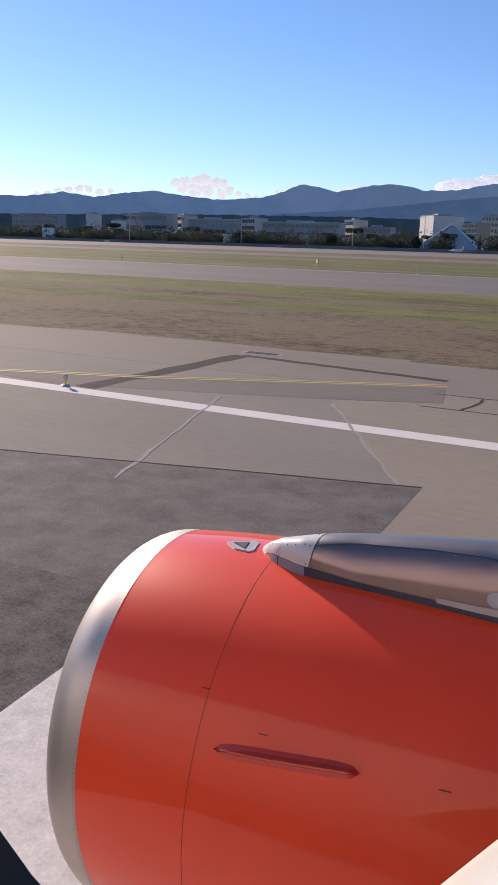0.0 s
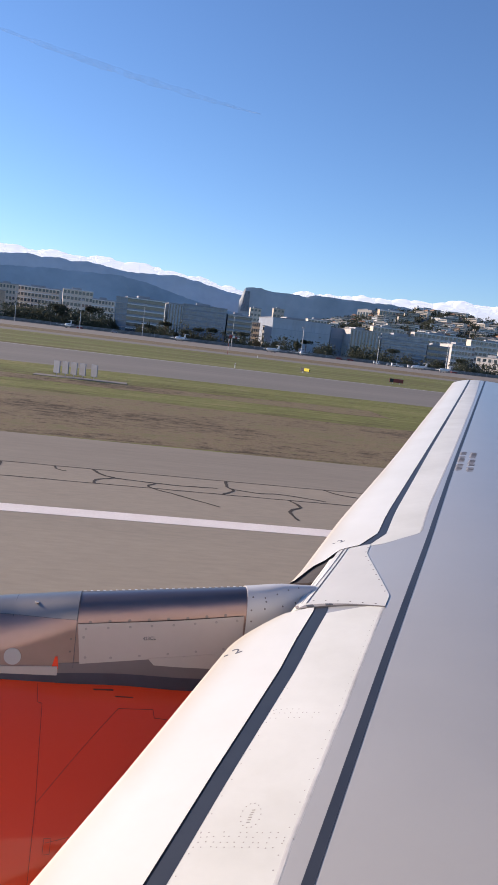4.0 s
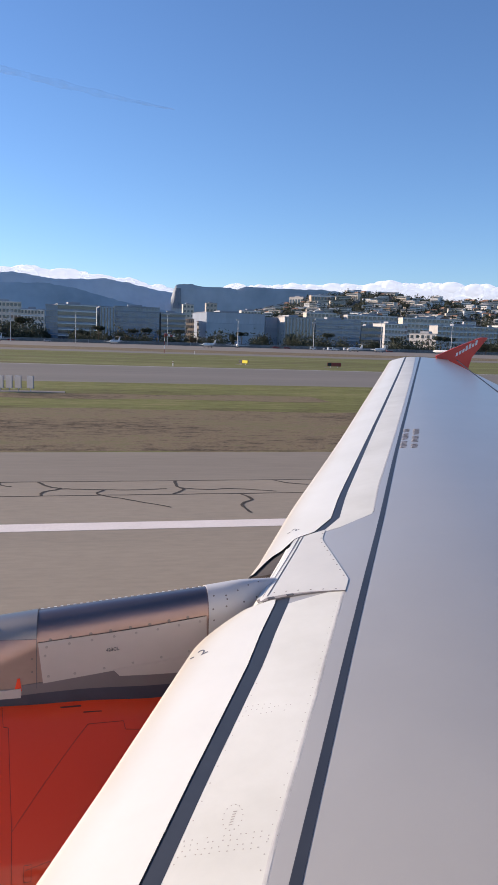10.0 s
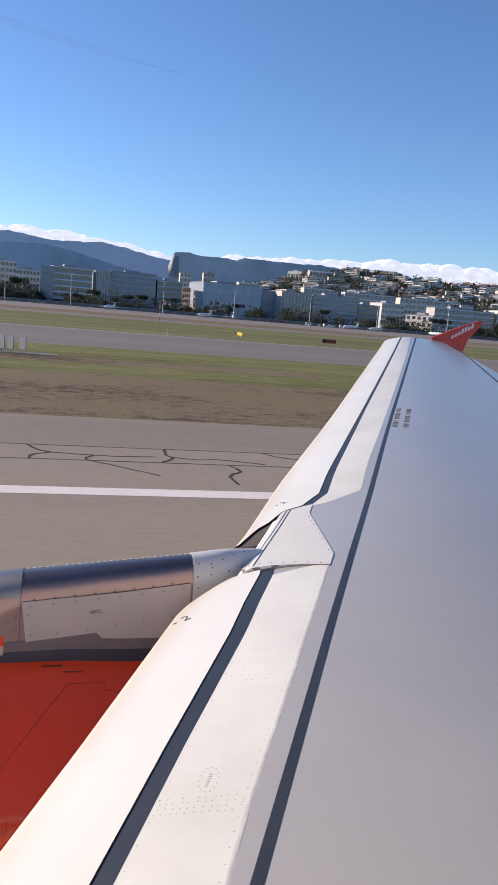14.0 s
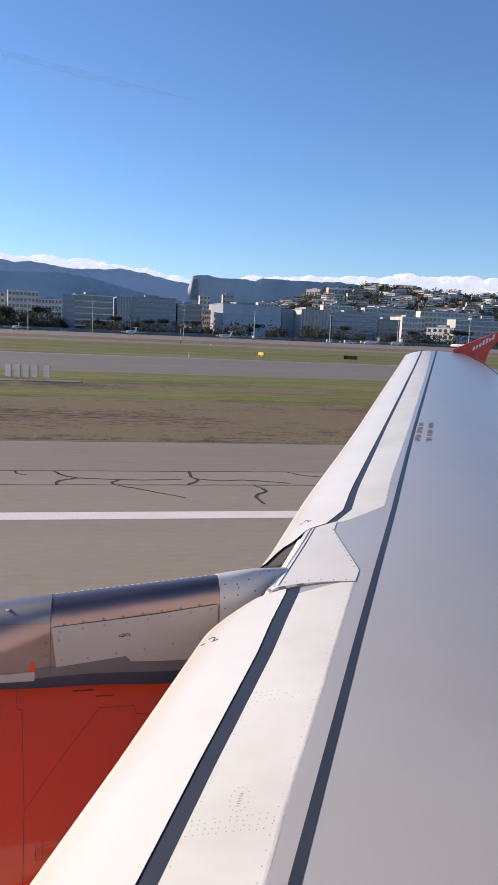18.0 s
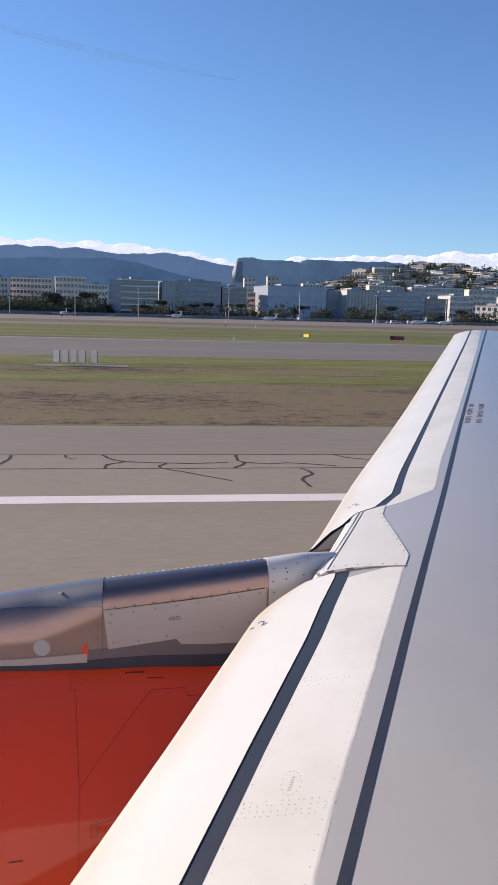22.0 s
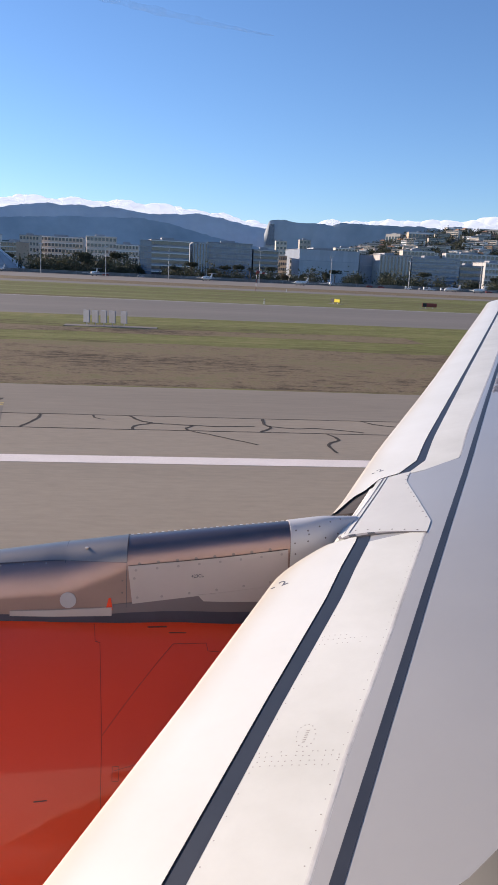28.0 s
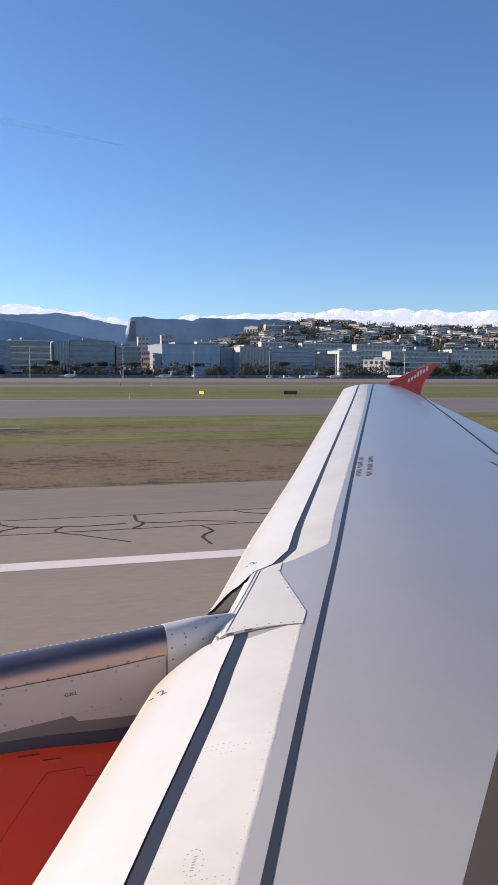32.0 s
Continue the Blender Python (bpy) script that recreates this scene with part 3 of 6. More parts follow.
def on_nacelle(x, deg, lift=0.0):
    """A point of the cowling at station x, turned deg from outboard over the top."""
    cy, cz = axis(x)
    r = lerp(x, [p[0] for p in NAC], [p[1] for p in NAC]) + lift
    return (x - 0.044 * r * math.cos(radians(deg)), cy + r * math.cos(radians(deg)), cz + r * math.sin(radians(deg)))


def scarf(x):
    return lerp(x, [-2.4, -1.69, 0], [-0.0858, -0.0204, 0.0])


fine = [(-2.372 + (1.8 + 2.372) * k / 40) for k in range(41)]
nacelle = part("engine_nacelle", revolve([(x, lerp(x, [p[0] for p in NAC], [p[1] for p in NAC]), scarf(x)) for x in fine] + [(1.76, 0.8, 0), (1.0, 0.78, 0)]), M["orange"], plane, "glossy orange engine cowling", True)
lip = [(-1.4, 0.84), (-2.0, 0.83), (-2.4, 0.85)]
for k in range(10):
    t = math.pi / 2 * k / 9
    lip.append((-2.6487 + 0.2767 * (1 - math.cos(t)) if k else -2.6487, 0.9227 + 0.2268 * math.sin(t)))
lip.append((-2.33, 1.1535))
part("intake_lip", revolve([(x, r, -0.0858) for x, r in lip]), M["lip"], nacelle, "bare polished metal intake lip", True)
bm = bmesh.new()
bmesh.ops.create_uvsphere(bm, u_segments=6, v_segments=4, radius=0.0030)
lip_rivet = bpy.data.meshes.new("lip_rivet")
bm.to_mesh(lip_rivet)
bm.free()
lip_rivet.materials.append(M["rivet"])
for k in range(84):
    # row of flush rivets behind the lip, on the inboard side
    t = radians(112 + 1.25 * k)
    cy, cz = axis(-2.38)
    part("lip_rivet", lip_rivet, M["rivet"], nacelle).location = (-2.345 - 0.0858 * 1.149 * math.sin(t) - 0.044 * 1.149 * math.cos(t), cy + 1.1515 * math.cos(t), cz + 1.1515 * math.sin(t))
part("fan_cowl_seam", revolve([(x, r, -0.0204) for x, r in ((-1.6927, 1.178), (-1.6927, 1.1819), (-1.6903, 1.1819), (-1.6903, 1.178))]), M["line_dark"], nacelle)
part("intake_duct", revolve([(-1.5, 0.02, 0), (-1.52, 0.3, 0), (-1.45, 0.86, 0)]), M["gap_dark"], nacelle)


def seam_line(pts, width=0.008, name="panel_seam", material=None):
    """A thin dark joint that runs over the cowling through (station, angle) points."""
    dense = []
    for (xa, da), (xb, db) in zip(pts[:-1], pts[1:]):
        dense += [(xa + (xb - xa) * k / 8, da + (db - da) * k / 8) for k in range(8)]
    dense.append(pts[-1])
    verts, faces = [], []
    for k, (x, d) in enumerate(dense):
        p, q = dense[max(k - 1, 0)], dense[min(k + 1, len(dense) - 1)]
        dx, da = q[0] - p[0], radians(q[1] - p[1]) * 1.18
        n = math.hypot(dx, da) or 1
        ox, oa = -da / n * width / 2, dx / n * width / 2
        for s in (-1, 1):
            verts.append(on_nacelle(x + s * ox, d + s * math.degrees(oa / 1.18), 0.0007))
        for s in (-1, 1):
            verts.append(on_nacelle(x + s * ox, d + s * math.degrees(oa / 1.18), -0.004))
    for k in range(len(dense) - 1):
        a, b = 4 * k, 4 * k + 4
        faces += [(a, a + 1, b + 1, b), (a, b, b + 2, a + 2), (a + 1, a + 3, b + 3, b + 1)]
    return part(name, (verts, faces), material or M["line_dark"], nacelle)


seam_line([(-0.37, 109), (-0.36, 114.2), (-0.338, 114.6), (-0.31, 136), (-0.306, 150), (-0.30, 185)], 0.0014)
seam_line([(-0.31, 136), (-0.003, 115.9), (0.152, 115.8), (0.158, 118), (0.226, 118.4)], 0.0014)
seam_line([(-0.255, 143), (-0.165, 142.2)], 0.0012)
seam_line([(-0.262, 142.2), (-0.262, 145), (-0.235, 145), (-0.235, 142.2), (-0.262, 142.2)], 0.0012)
for x, d in ((-1.733, 138.2), (-1.378, 145.1), (-0.547, 147.2), (-2.33, 136.7)):
    seam_line([(x - 0.026, d), (x + 0.026, d)], 0.005, "latch_mark")
seam_line([(-0.12, 110.6), (-0.03, 110.7)], 0.008, "latch_mark")
seam_line([(-0.02, 112.6), (0.06, 112.7)], 0.005, "latch_mark")

# strake: a low blade in a faired pad, coloured darker for its shade
verts, faces = [], []
for k in range(25):
    f = k / 24
    x, d = -1.60 + 0.69 * f, 150.6 - 2.6 * f
    w = 0.25 + 2.75 * math.sqrt(max(1 - abs(2 * f - 1) ** 7, 0))
    h = 0.085 * min(1, f * 2.6) * (1 if f < 0.97 else 0.55)
    for dd, hh in ((w, -0.004), (w * 0.35, 0.012), (0.25, h), (-0.25, h), (-w * 0.35, 0.012), (-w, -0.004)):
        verts.append(on_nacelle(x, d + dd * 0.7, hh))
faces = [(6 * k + j, 6 * k + 6 + j, 6 * k + 7 + j, 6 * k + 1 + j) for k in range(24) for j in range(5)] + [(0, 1, 2, 3, 4, 5), (144, 149, 148, 147, 146, 145)]
part("strake", (verts, faces), M["orange_dark"], nacelle, "orange vortex strake on the cowling side", True)

# triangular vent with its metal plate
vent = part("vent", ([on_nacelle(x, d, l) for l in (0.0, 0.012) for x, d in ((-2.075, 89.2), (-2.05, 87.6), (-1.92, 85.6), (-1.885, 86.6), (-1.862, 92.4), (-1.885, 93.8), (-1.99, 92.9))],
                     [tuple(range(7))[::-1], tuple(range(7, 14))] + [(k, (k + 1) % 7, 7 + (k + 1) % 7, 7 + k) for k in range(7)]), M["pylon_grey"], nacelle, "grey vent plate with a dark triangular opening")
part("vent_opening", ([on_nacelle(x, d, l) for l in (0.006, 0.016) for x, d in ((-2.028, 88.9), (-1.94, 87.6), (-1.925, 92.3))], [(2, 1, 0), (3, 4, 5), (0, 1, 4, 3), (1, 2, 5, 4), (2, 0, 3, 5)]), M["gap_dark"], vent)

# pylon: dark foot, bare metal flank with a rounded shoulder, ridge cap, painted side panel and rear fairing
PXS = [-1.82, -1.76, -1.675, -1.513, -1.38, -1.243, -0.842, -0.55, -0.224, 0.278, 0.573, 0.74, 0.95]
PZR = [2.888, 2.950, 3.016, 3.086, 3.133, 3.168, 3.243, 3.294, 3.338, 3.387, 3.41, 3.421, 3.381]
PHW = [0.03, 0.10, 0.17, 0.235, 0.258, 0.275, 0.305, 0.33, 0.335, 0.32, 0.29, 0.25, 0.11]


def pylon_foot_z(x):
    hw = lerp(x, PXS, PHW)
    r = lerp(x, [p[0] for p in NAC], [p[1] for p in NAC])
    return axis(x)[1] + math.sqrt(max(r * r - hw * hw, 0)) - 0.02


def pylon_at(x, s, lift=0.0):
    """A point of the pylon's skin at station x: s runs up the inboard flank (0 to 1), over the shoulder (to 2) and down the far side (to 3)."""
    hw, top, low = lerp(x, PXS, PHW), lerp(x, PXS, PZR), pylon_foot_z(x)
    k, y0 = hw / 0.335, 3.75 - hw
    drop = lerp(x, [-1.6, -1.2, -0.5, -0.21, 0.1], [0.17, 0.29, 0.27, 0.17, 0.15]) * min(1.0, (top - low) / 0.43)
    lean = lerp(x, [-1.6, -1.2, -0.5, -0.21, 0.1], [0.04, 0.095, 0.085, 0.045, 0.035]) * k
    foot, start, corner = Vector((y0, low)), Vector((y0 + 0.01 * k, top - drop)), Vector((y0 + lean, top - 0.36 * (lean - 0.03 * k)))
    crest = corner + Vector((0.16 * k, -0.0576 * k))
    far, end = Vector((y0 + 0.46 * k, top - 0.15 * k)), Vector((y0 + 0.52 * k, low))
    if s <= 1:
        p, d = foot.lerp(start, s), start - foot
    else:
        t = min(s - 1, 1.0) if s <= 2 else s - 2
        u, v, w = (start, corner, crest) if s <= 2 else (crest, far, end)
        p = u * (1 - t) ** 2 + v * 2 * t * (1 - t) + w * t * t
        d = (v - u) * (1 - t) + (w - v) * t
    n = Vector((-d.y, d.x)).normalized()
    return (x, p.x + n.x * lift, p.y + n.y * lift)


def pylon_s(x, z):
    """The place on the inboard flank or shoulder that lies at height z."""
    lo, hi = 0.0, 1.8
    for k in range(24):
        mid = (lo + hi) / 2
        lo, hi = (mid, hi) if pylon_at(x, mid)[2] < z else (lo, mid)
    return lo


def pylon_ring(x, lo=0.0, hi=3.0, n=48, lift=0.0):
    return [pylon_at(x, lo + (hi - lo) * k / (n - 1), lift) for k in range(n)]


def seam_z(x):
    """Lower edge of the ridge cap."""
    return lerp(x, PXS, PZR) - lerp(x, [-1.44, -1.25, -1.05, -0.82, -0.63, -0.44, -0.19], [0.073, 0.079, 0.086, 0.093, 0.104, 0.119, 0.136])


xs = [-1.82 + (0.573 + 1.82) * k / 44 for k in range(45)]
pylon = part("pylon", loft([pylon_ring(x) for x in xs]), M["pylon"], plane, "bare metal engine pylon with a rounded shoulder", True)
CAP_X, CAP_S = [-1.82, -1.76, -1.70, -1.64, -1.55, -1.45, -1.26, -1.07, -0.9], [0.2, 0.74, 0.77, 0.64, 0.58, 0.56, 0.53, 0.44, 0.38]


def arc_ring(x_of, lift, lo=0.0, hi=2.7, n=36):
    """A line over the pylon whose station changes with its height on the skin."""
    return [pylon_at(x_of(lo + (hi - lo) * k / (n - 1)), lo + (hi - lo) * k / (n - 1), lift) for k in range(n)]


def cap_ring(f, lift, x0=-1.82, lean=0.03, rear=-1.468):
    """A ring of the nose cap: its rear edge leans aft towards the top."""
    ring = []
    for k in range(41):
        edge = x0 + f * (rear - x0)
        s = lerp(edge, CAP_X, CAP_S) * (1 - k / 40) + 2.7 * k / 40
        ring.append(pylon_at(edge + f * lean * min(s, 2.0), s, lift))
    return ring


part("nose_cap", loft([cap_ring(f, 0.005) for f in [k / 18 for k in range(19)]], closed=False, caps=False), M["pylon_white"], pylon, "pale painted nose cap with screws", True)
part("cap_joint", loft([cap_ring(f, 0.0048) for f in (0.999, 1.005)], closed=False, caps=False), M["joint_grey"], pylon)
part("cap_joint", loft([arc_ring(lambda s: -1.73 + 0.07 * min(s, 2) + d, 0.0054, 0.8, 2.2) for d in (0.0, 0.0017)], closed=False, caps=False), M["joint_grey"], pylon)
part("pylon_foot", loft([pylon_ring(x, 0.0, lerp(x, CAP_X + [-0.3, 0.6], CAP_S + [0.22, 0.16]), 8, 0.0045) for x in xs[2:]], closed=False, caps=False), M["pylon_dark"], pylon, "dark blue-grey sealing strip along the cowling")
part("foot_panel", loft([pylon_ring(x, 0.02, lerp(x, CAP_X, CAP_S) - 0.02, 8, 0.0062) for x in [-1.725 + 0.255 * k / 8 for k in range(9)]], closed=False, caps=False), M["foot_grey"], pylon, "blue-grey panel under the nose cap", True)
part("skin_joint", loft([pylon_ring(x, 0.02, lerp(x, CAP_X, CAP_S) - 0.02, 8, 0.0068) for x in (-1.660, -1.654)], closed=False, caps=False), M["gap_dark"], pylon)
part("ridge_cap", loft([pylon_ring(x, pylon_s(x, seam_z(x)), 2.5, 30, 0.003) for x in [-1.44 + 1.233 * k / 24 for k in range(25)]], closed=False, caps=False), M["ridge_grey"], pylon, "smooth metal ridge cap along the pylon's top", True)
part("rear_fairing", loft([pylon_ring(0.573 + 0.37 * k / 6, 0.0, 3.0, 48, 0.005) for k in range(7)]), M["pylon_white"], pylon, "pale grey rear fairing with rivets", True)


def seam_edge(x, gap):
    """A point a small way along the skin above the ridge cap's lower edge."""
    s = pylon_s(x, seam_z(x))
    p, q = Vector(pylon_at(x, s)), Vector(pylon_at(x, s + 0.01))
    return pylon_at(x, s + 0.01 * gap / max((q - p).length, 1e-5), 0.0034)


part("cap_seam", loft([[seam_edge(x, -0.0012), seam_edge(x, 0.0008)] for x in [-1.425 + 1.218 * k / 40 for k in range(41)]], closed=False, caps=False), M["joint_grey"], pylon)


def flank(x, z, lift):
    """A point on the pylon's inboard flank."""
    return pylon_at(x, pylon_s(x, z), lift)


def side_plate(name, top, low, material, label="", lift=0.006, steps=18):
    """A plate on the flank between an upper and a lower line of (x, z)."""
    n = len(top)
    verts = [flank(t[0] + (l[0] - t[0]) * k / steps, t[1] + (l[1] - t[1]) * k / steps, lift) for k in range(steps + 1) for t, l in zip(top, low)]
    faces = [(k * n + j, (k + 1) * n + j, (k + 1) * n + j + 1, k * n + j + 1) for k in range(steps) for j in range(n - 1)]
    rim = list(range(n)) + [k * n + n - 1 for k in range(1, steps + 1)] + [steps * n + j for j in range(n - 2, -1, -1)] + [k * n for k in range(steps - 1, 0, -1)]
    base = len(verts)
    verts += [(verts[k][0], verts[k][1] + lift + 0.003, verts[k][2]) for k in rim]
    faces += [(rim[k], rim[(k + 1) % len(rim)], base + (k + 1) % len(rim), base + k) for k in range(len(rim))]
    return part(name, (verts, faces), material, pylon, label, True)


def row(x0, z0, x1, z1, n):
    return [(x0 + (x1 - x0) * k / n, z0 + (z1 - z0) * k / n) for k in range(n + 1)]


panel = side_plate("side_panel", row(-0.200, 3.188, 0.561, 3.266, 14), row(-0.178, 3.004, 0.567, 3.094, 14), M["pylon_panel"], "pale grey riveted side panel", 0.004)
# darker plate below the side panel
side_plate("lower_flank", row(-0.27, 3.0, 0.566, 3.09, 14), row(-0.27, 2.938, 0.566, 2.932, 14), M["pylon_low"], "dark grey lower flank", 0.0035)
side_plate("fairing_strip", row(0.13, 3.047, 0.566, 3.092, 8), row(0.16, 3.015, 0.566, 3.002, 8), M["pylon_panel"], "pale rear fairing strip", 0.006)
side_plate("pale_strip", row(-0.75, 2.955, -0.274, 2.986, 14), row(-0.75, 2.931, -0.274, 2.944, 14), M["pylon_panel"], "narrow pale riveted strip along the seal", 0.0065)
part("panel_joint", loft([[flank(x, z, 0.001), flank(x, z + 0.0025, 0.0052)] for x, z in row(-0.200, 3.188, 0.561, 3.266, 14)], closed=False, caps=False), M["gap_dark"], pylon)


def rivets(pts, size, material, parent, name="rivet", lift=0.001):
    """Round rivet heads on the pylon's flank at (x, z), sharing one mesh."""
    bm = bmesh.new()
    bmesh.ops.create_uvsphere(bm, u_segments=8, v_segments=5, radius=size)
    me = bpy.data.meshes.new(name)
    bm.to_mesh(me)
    bm.free()
    me.materials.append(material)
    for x, z in pts:
        ob = part(name, me, material, parent)
        ob.location = flank(x, z, lift)
        ob.scale = (1, 0.14, 1)
        a, b = flank(x, z - 0.004, lift), flank(x, z + 0.004, lift)
        ob.rotation_euler = (-math.atan2(b[1] - a[1], b[2] - a[2]), 0, 0)


rivets([(-0.147 + 0.0885 * k, 3.199 + 0.0096 * k) for k in range(8)], 0.0075, M["rivet"], pylon)
rivets([(-0.163 + 0.099 * k, 3.170 + 0.0106 * k) for k in range(8)] + [(-0.17, 3.13), (-0.155, 3.035)] + [(-0.04 + 0.13 * k, 3.040 + 0.0160 * k) for k in range(5)], 0.0062, M["rivet_pale"], panel, lift=0.0045)
rivets([(-1.405 + 0.06 * (k > 0) + 0.108 * k, seam_z(-1.405 + 0.06 * (k > 0) + 0.108 * k) - 0.009) for k in range(8)] + [(-0.55 + 0.03 * k, 2.962) for k in range(7)], 0.0042, M["rivet_pale"], pylon, lift=0.003)
rivets([(-1.455, 3.035), (-1.465, 2.945), (-1.60, 3.0), (-1.545, 3.018), (-1.49, 3.034), (-1.44, 3.09), (-1.72, 2.955), (-1.65, 2.93), (-0.225, 3.12), (-0.225, 3.06), (0.598, 3.243), (0.594, 3.294), (0.60, 3.347), (0.61, 3.17), (0.66, 3.345), (0.665, 3.33), (0.66, 3.30), (0.72, 3.36), (0.78, 3.37), (0.84, 3.37), (0.75, 3.31), (0.82, 3.315)], 0.0045, M["rivet"], pylon, lift=0.0058)
# screw heads along the crest
for k in range(26):
    x = -0.19 + 0.0295 * k
    part("crest_screw", box(-0.0065, -0.003, -0.001, 0.0065, 0.003, 0.0015), M["white"], pylon).location = pylon_at(x, 1.93, 0.001)
# lock and round plug on the ridge cap
part("cap_lock", tube([(0, 0, 0), (0, 0, 0.004)], [0.011, 0.010], 10), M["lip"], pylon, "small bright lock").location = pylon_at(-0.40, 1.55, 0.004)
# joints between the pylon's skins
for x, lo, hi in ((-0.207, 0.3, 2.6), (-0.50, 1.35, 2.5)):
    ring = pylon_ring(x, lo, hi, 40, 0.0042)
    part("skin_joint", loft([ring, [(p[0] + 0.0026, p[1], p[2]) for p in ring]], closed=False, caps=False), M["joint_grey"], pylon)


def letters(text, size, m, material, parent, name="lettering", depth=0.002):
    """Flat raised letters in the built-in font."""
    cu = bpy.data.curves.new(name, "FONT")
    cu.body, cu.size, cu.extrude, cu.align_x, cu.align_y = text, size, depth, "CENTER", "CENTER"
    tmp = bpy.data.objects.new(name, cu)
    scene.collection.objects.link(tmp)
    me = bpy.data.meshes.new_from_object(tmp.evaluated_get(bpy.context.evaluated_depsgraph_get()))
    bpy.data.objects.remove(tmp)
    me.materials.clear()
    me.materials.append(material)
    ob = part(name, me, material, parent)
    ob.matrix_basis = m
    return ob


letters("423CL", 0.022, Matrix.Translation(flank(0.127, 3.142, 0.0055)) @ pose(0, 0, 0, 82, -6, 0), M["stencil"], panel)


def on_wing(x, y, lift, turn):
    """A pose that lies on the wing's skin, its baseline turned from aft."""
    p = Vector((x, y, z_top(x, y) + lift))
    ax = Vector((0.05, 0, z_top(x + 0.05, y) - z_top(x, y)))
    ay = Vector((0, 0.05, z_top(x, y + 0.05) - z_top(x, y)))
    n = ax.cross(ay).normalized()
    u = ax.normalized()
    v = n.cross(u)
    return Matrix.Translation(p) @ Matrix((u, v, n)).transposed().to_4x4() @ pose(0, 0, 0, 0, 0, turn)


letters("- 2", 0.075, on_wing(0.463, 3.055, 0.0065, 12), M["stencil"], wing, depth=0.0008)
letters("- 2", 0.075, on_wing(1.258, 4.525, 0.0065, 12), M["stencil"], wing, depth=0.0008)

# round access cover and leak stain on the metal flank
side_plate("access_cover", [(-0.478 + 0.038 * math.cos(t), 3.017 + 0.038 * math.sin(t)) for t in (math.pi * k / 12 for k in range(13))], [(-0.478 + 0.038 * math.cos(t), 3.017 - 0.038 * math.sin(t)) for t in (math.pi * k / 12 for k in range(13))], M["pylon_grey"], "round access cover", 0.004)
side_plate("leak_stain", [(-0.289, 3.03), (-0.278, 3.032)], [(-0.302, 2.974), (-0.27, 2.974)], M["orange"], "orange leak stain", 0.004)


# screws along the wing's panels
def wing_dots(pts, size, material, name):
    bm = bmesh.new()
    bmesh.ops.create_cone(bm, cap_ends=True, segments=8, radius1=size, radius2=size * 0.9, depth=0.0006)
    me = bpy.data.meshes.new(name)
    bm.to_mesh(me)
    bm.free()
    me.materials.append(material)
    for x, y, lift in pts:
        ob = part(name, me, material, wing)
        ob.matrix_basis = on_wing(x, y, lift, 0)


cv = [(1.405, 4.327), (1.334, 4.158), (1.221, 3.376), (1.16, 3.247), (0.852, 3.49)]
pts = []
for a, b, n in ((0, 1, 2), (1, 2, 8), (3, 4, 6)):
    for k in range(n):
        f = (k + 0.5) / n
        x, y = cv[a][0] + (cv[b][0] - cv[a][0]) * f, cv[a][1] + (cv[b][1] - cv[a][1]) * f
        pts.append((x + (1.08 - x) * 0.06, y + (3.8 - y) * 0.05, 0.0046))
wing_dots(pts, 0.0052, M["rivet"], "screw")
random.seed(4)
pts = [(x_fix(y) - 0.016, y, 0.0017) for y in np.arange(1.35, 3.2, 0.05)] + [(x_gap(y) + gap_w(y) + 0.016, y, 0.0017) for y in np.arange(1.4, 2.6, 0.075)]
for yy, last in ((1.797, 11), (1.815, 12), (1.834, 13), (1.851, 13), (2.40, 8), (2.43, 9), (2.455, 5)):
    for k in range(last):
        f = (k + random.uniform(-0.2, 0.2)) / 12
        x = x_gap(yy) + gap_w(yy) + 0.02 + (x_fix(yy) - x_gap(yy) - gap_w(yy) - 0.05) * f
        if random.random() < 0.85:
            pts.append((x, yy - 0.08 * f + random.uniform(-0.002, 0.002), 0.0017))
# oval plate with its ring of screws and a short stencil
pts += [(0.388 + 0.026 * math.cos(t) + 0.012 * math.sin(t), 1.882 + 0.052 * math.sin(t) - 0.004 * math.cos(t), 0.0017) for t in (2 * math.pi * k / 14 for k in range(14))]
wing_dots(pts, 0.0021, M["rivet_faint"], "screw")
for k in range(6):
    x, y = 0.372 + 0.0042 * k, 1.853 + 0.0098 * k
    part("stencil_bar", loft([[(x + a, y + b, z_top(x + a, y + b) + c) for a, b in ((0, 0), (0.009, -0.002), (0.0095, 0.001), (0.0005, 0.003))] for c in (0.0, 0.0021)]), M["rivet_faint"], wing)

# lifting point and stencil further aft on the wing
hook = part("lifting_point", tube([(0, 0, 0), (0, 0, 0.012), (0, 0, 0.03)], [0.06, 0.055, 0.02], 12), M["road_yellow"], wing, "small yellow lifting point")
hook.matrix_basis = on_wing(3.546, 5.177, 0.001, 0)
for k in range(14):
    y = 5.95 + 0.055 * k
    x = 4.10 + 0.23 * (y - 5.95)
    if k % 5 != 3:
        part("stencil_bar", loft([[(x + a, y + b, z_top(x + a, y + b) + c) for a, b in ((0, 0), (0.05, 0), (0.05, 0.03), (0, 0.03))] for c in (0.0, 0.003)]), M["stencil_grey"], wing)

# inboard end of the outer slat: its shade is a dark plate and wedge
end = []
for j in range(10):
    f = j / 9
    x = 1.19 - 0.285 * f
    y = lerp(f, [0, 0.5, 1], [4.30, 4.19, 3.925])
    end.append((x, y - 0.014, z_top(x, y) - 0.006 - 0.004 * f))
end += [(0.895, 3.915, 3.255), (0.93, 3.92, 3.20), (1.05, 4.0, 3.16), (1.2, 4.2, 3.2)]
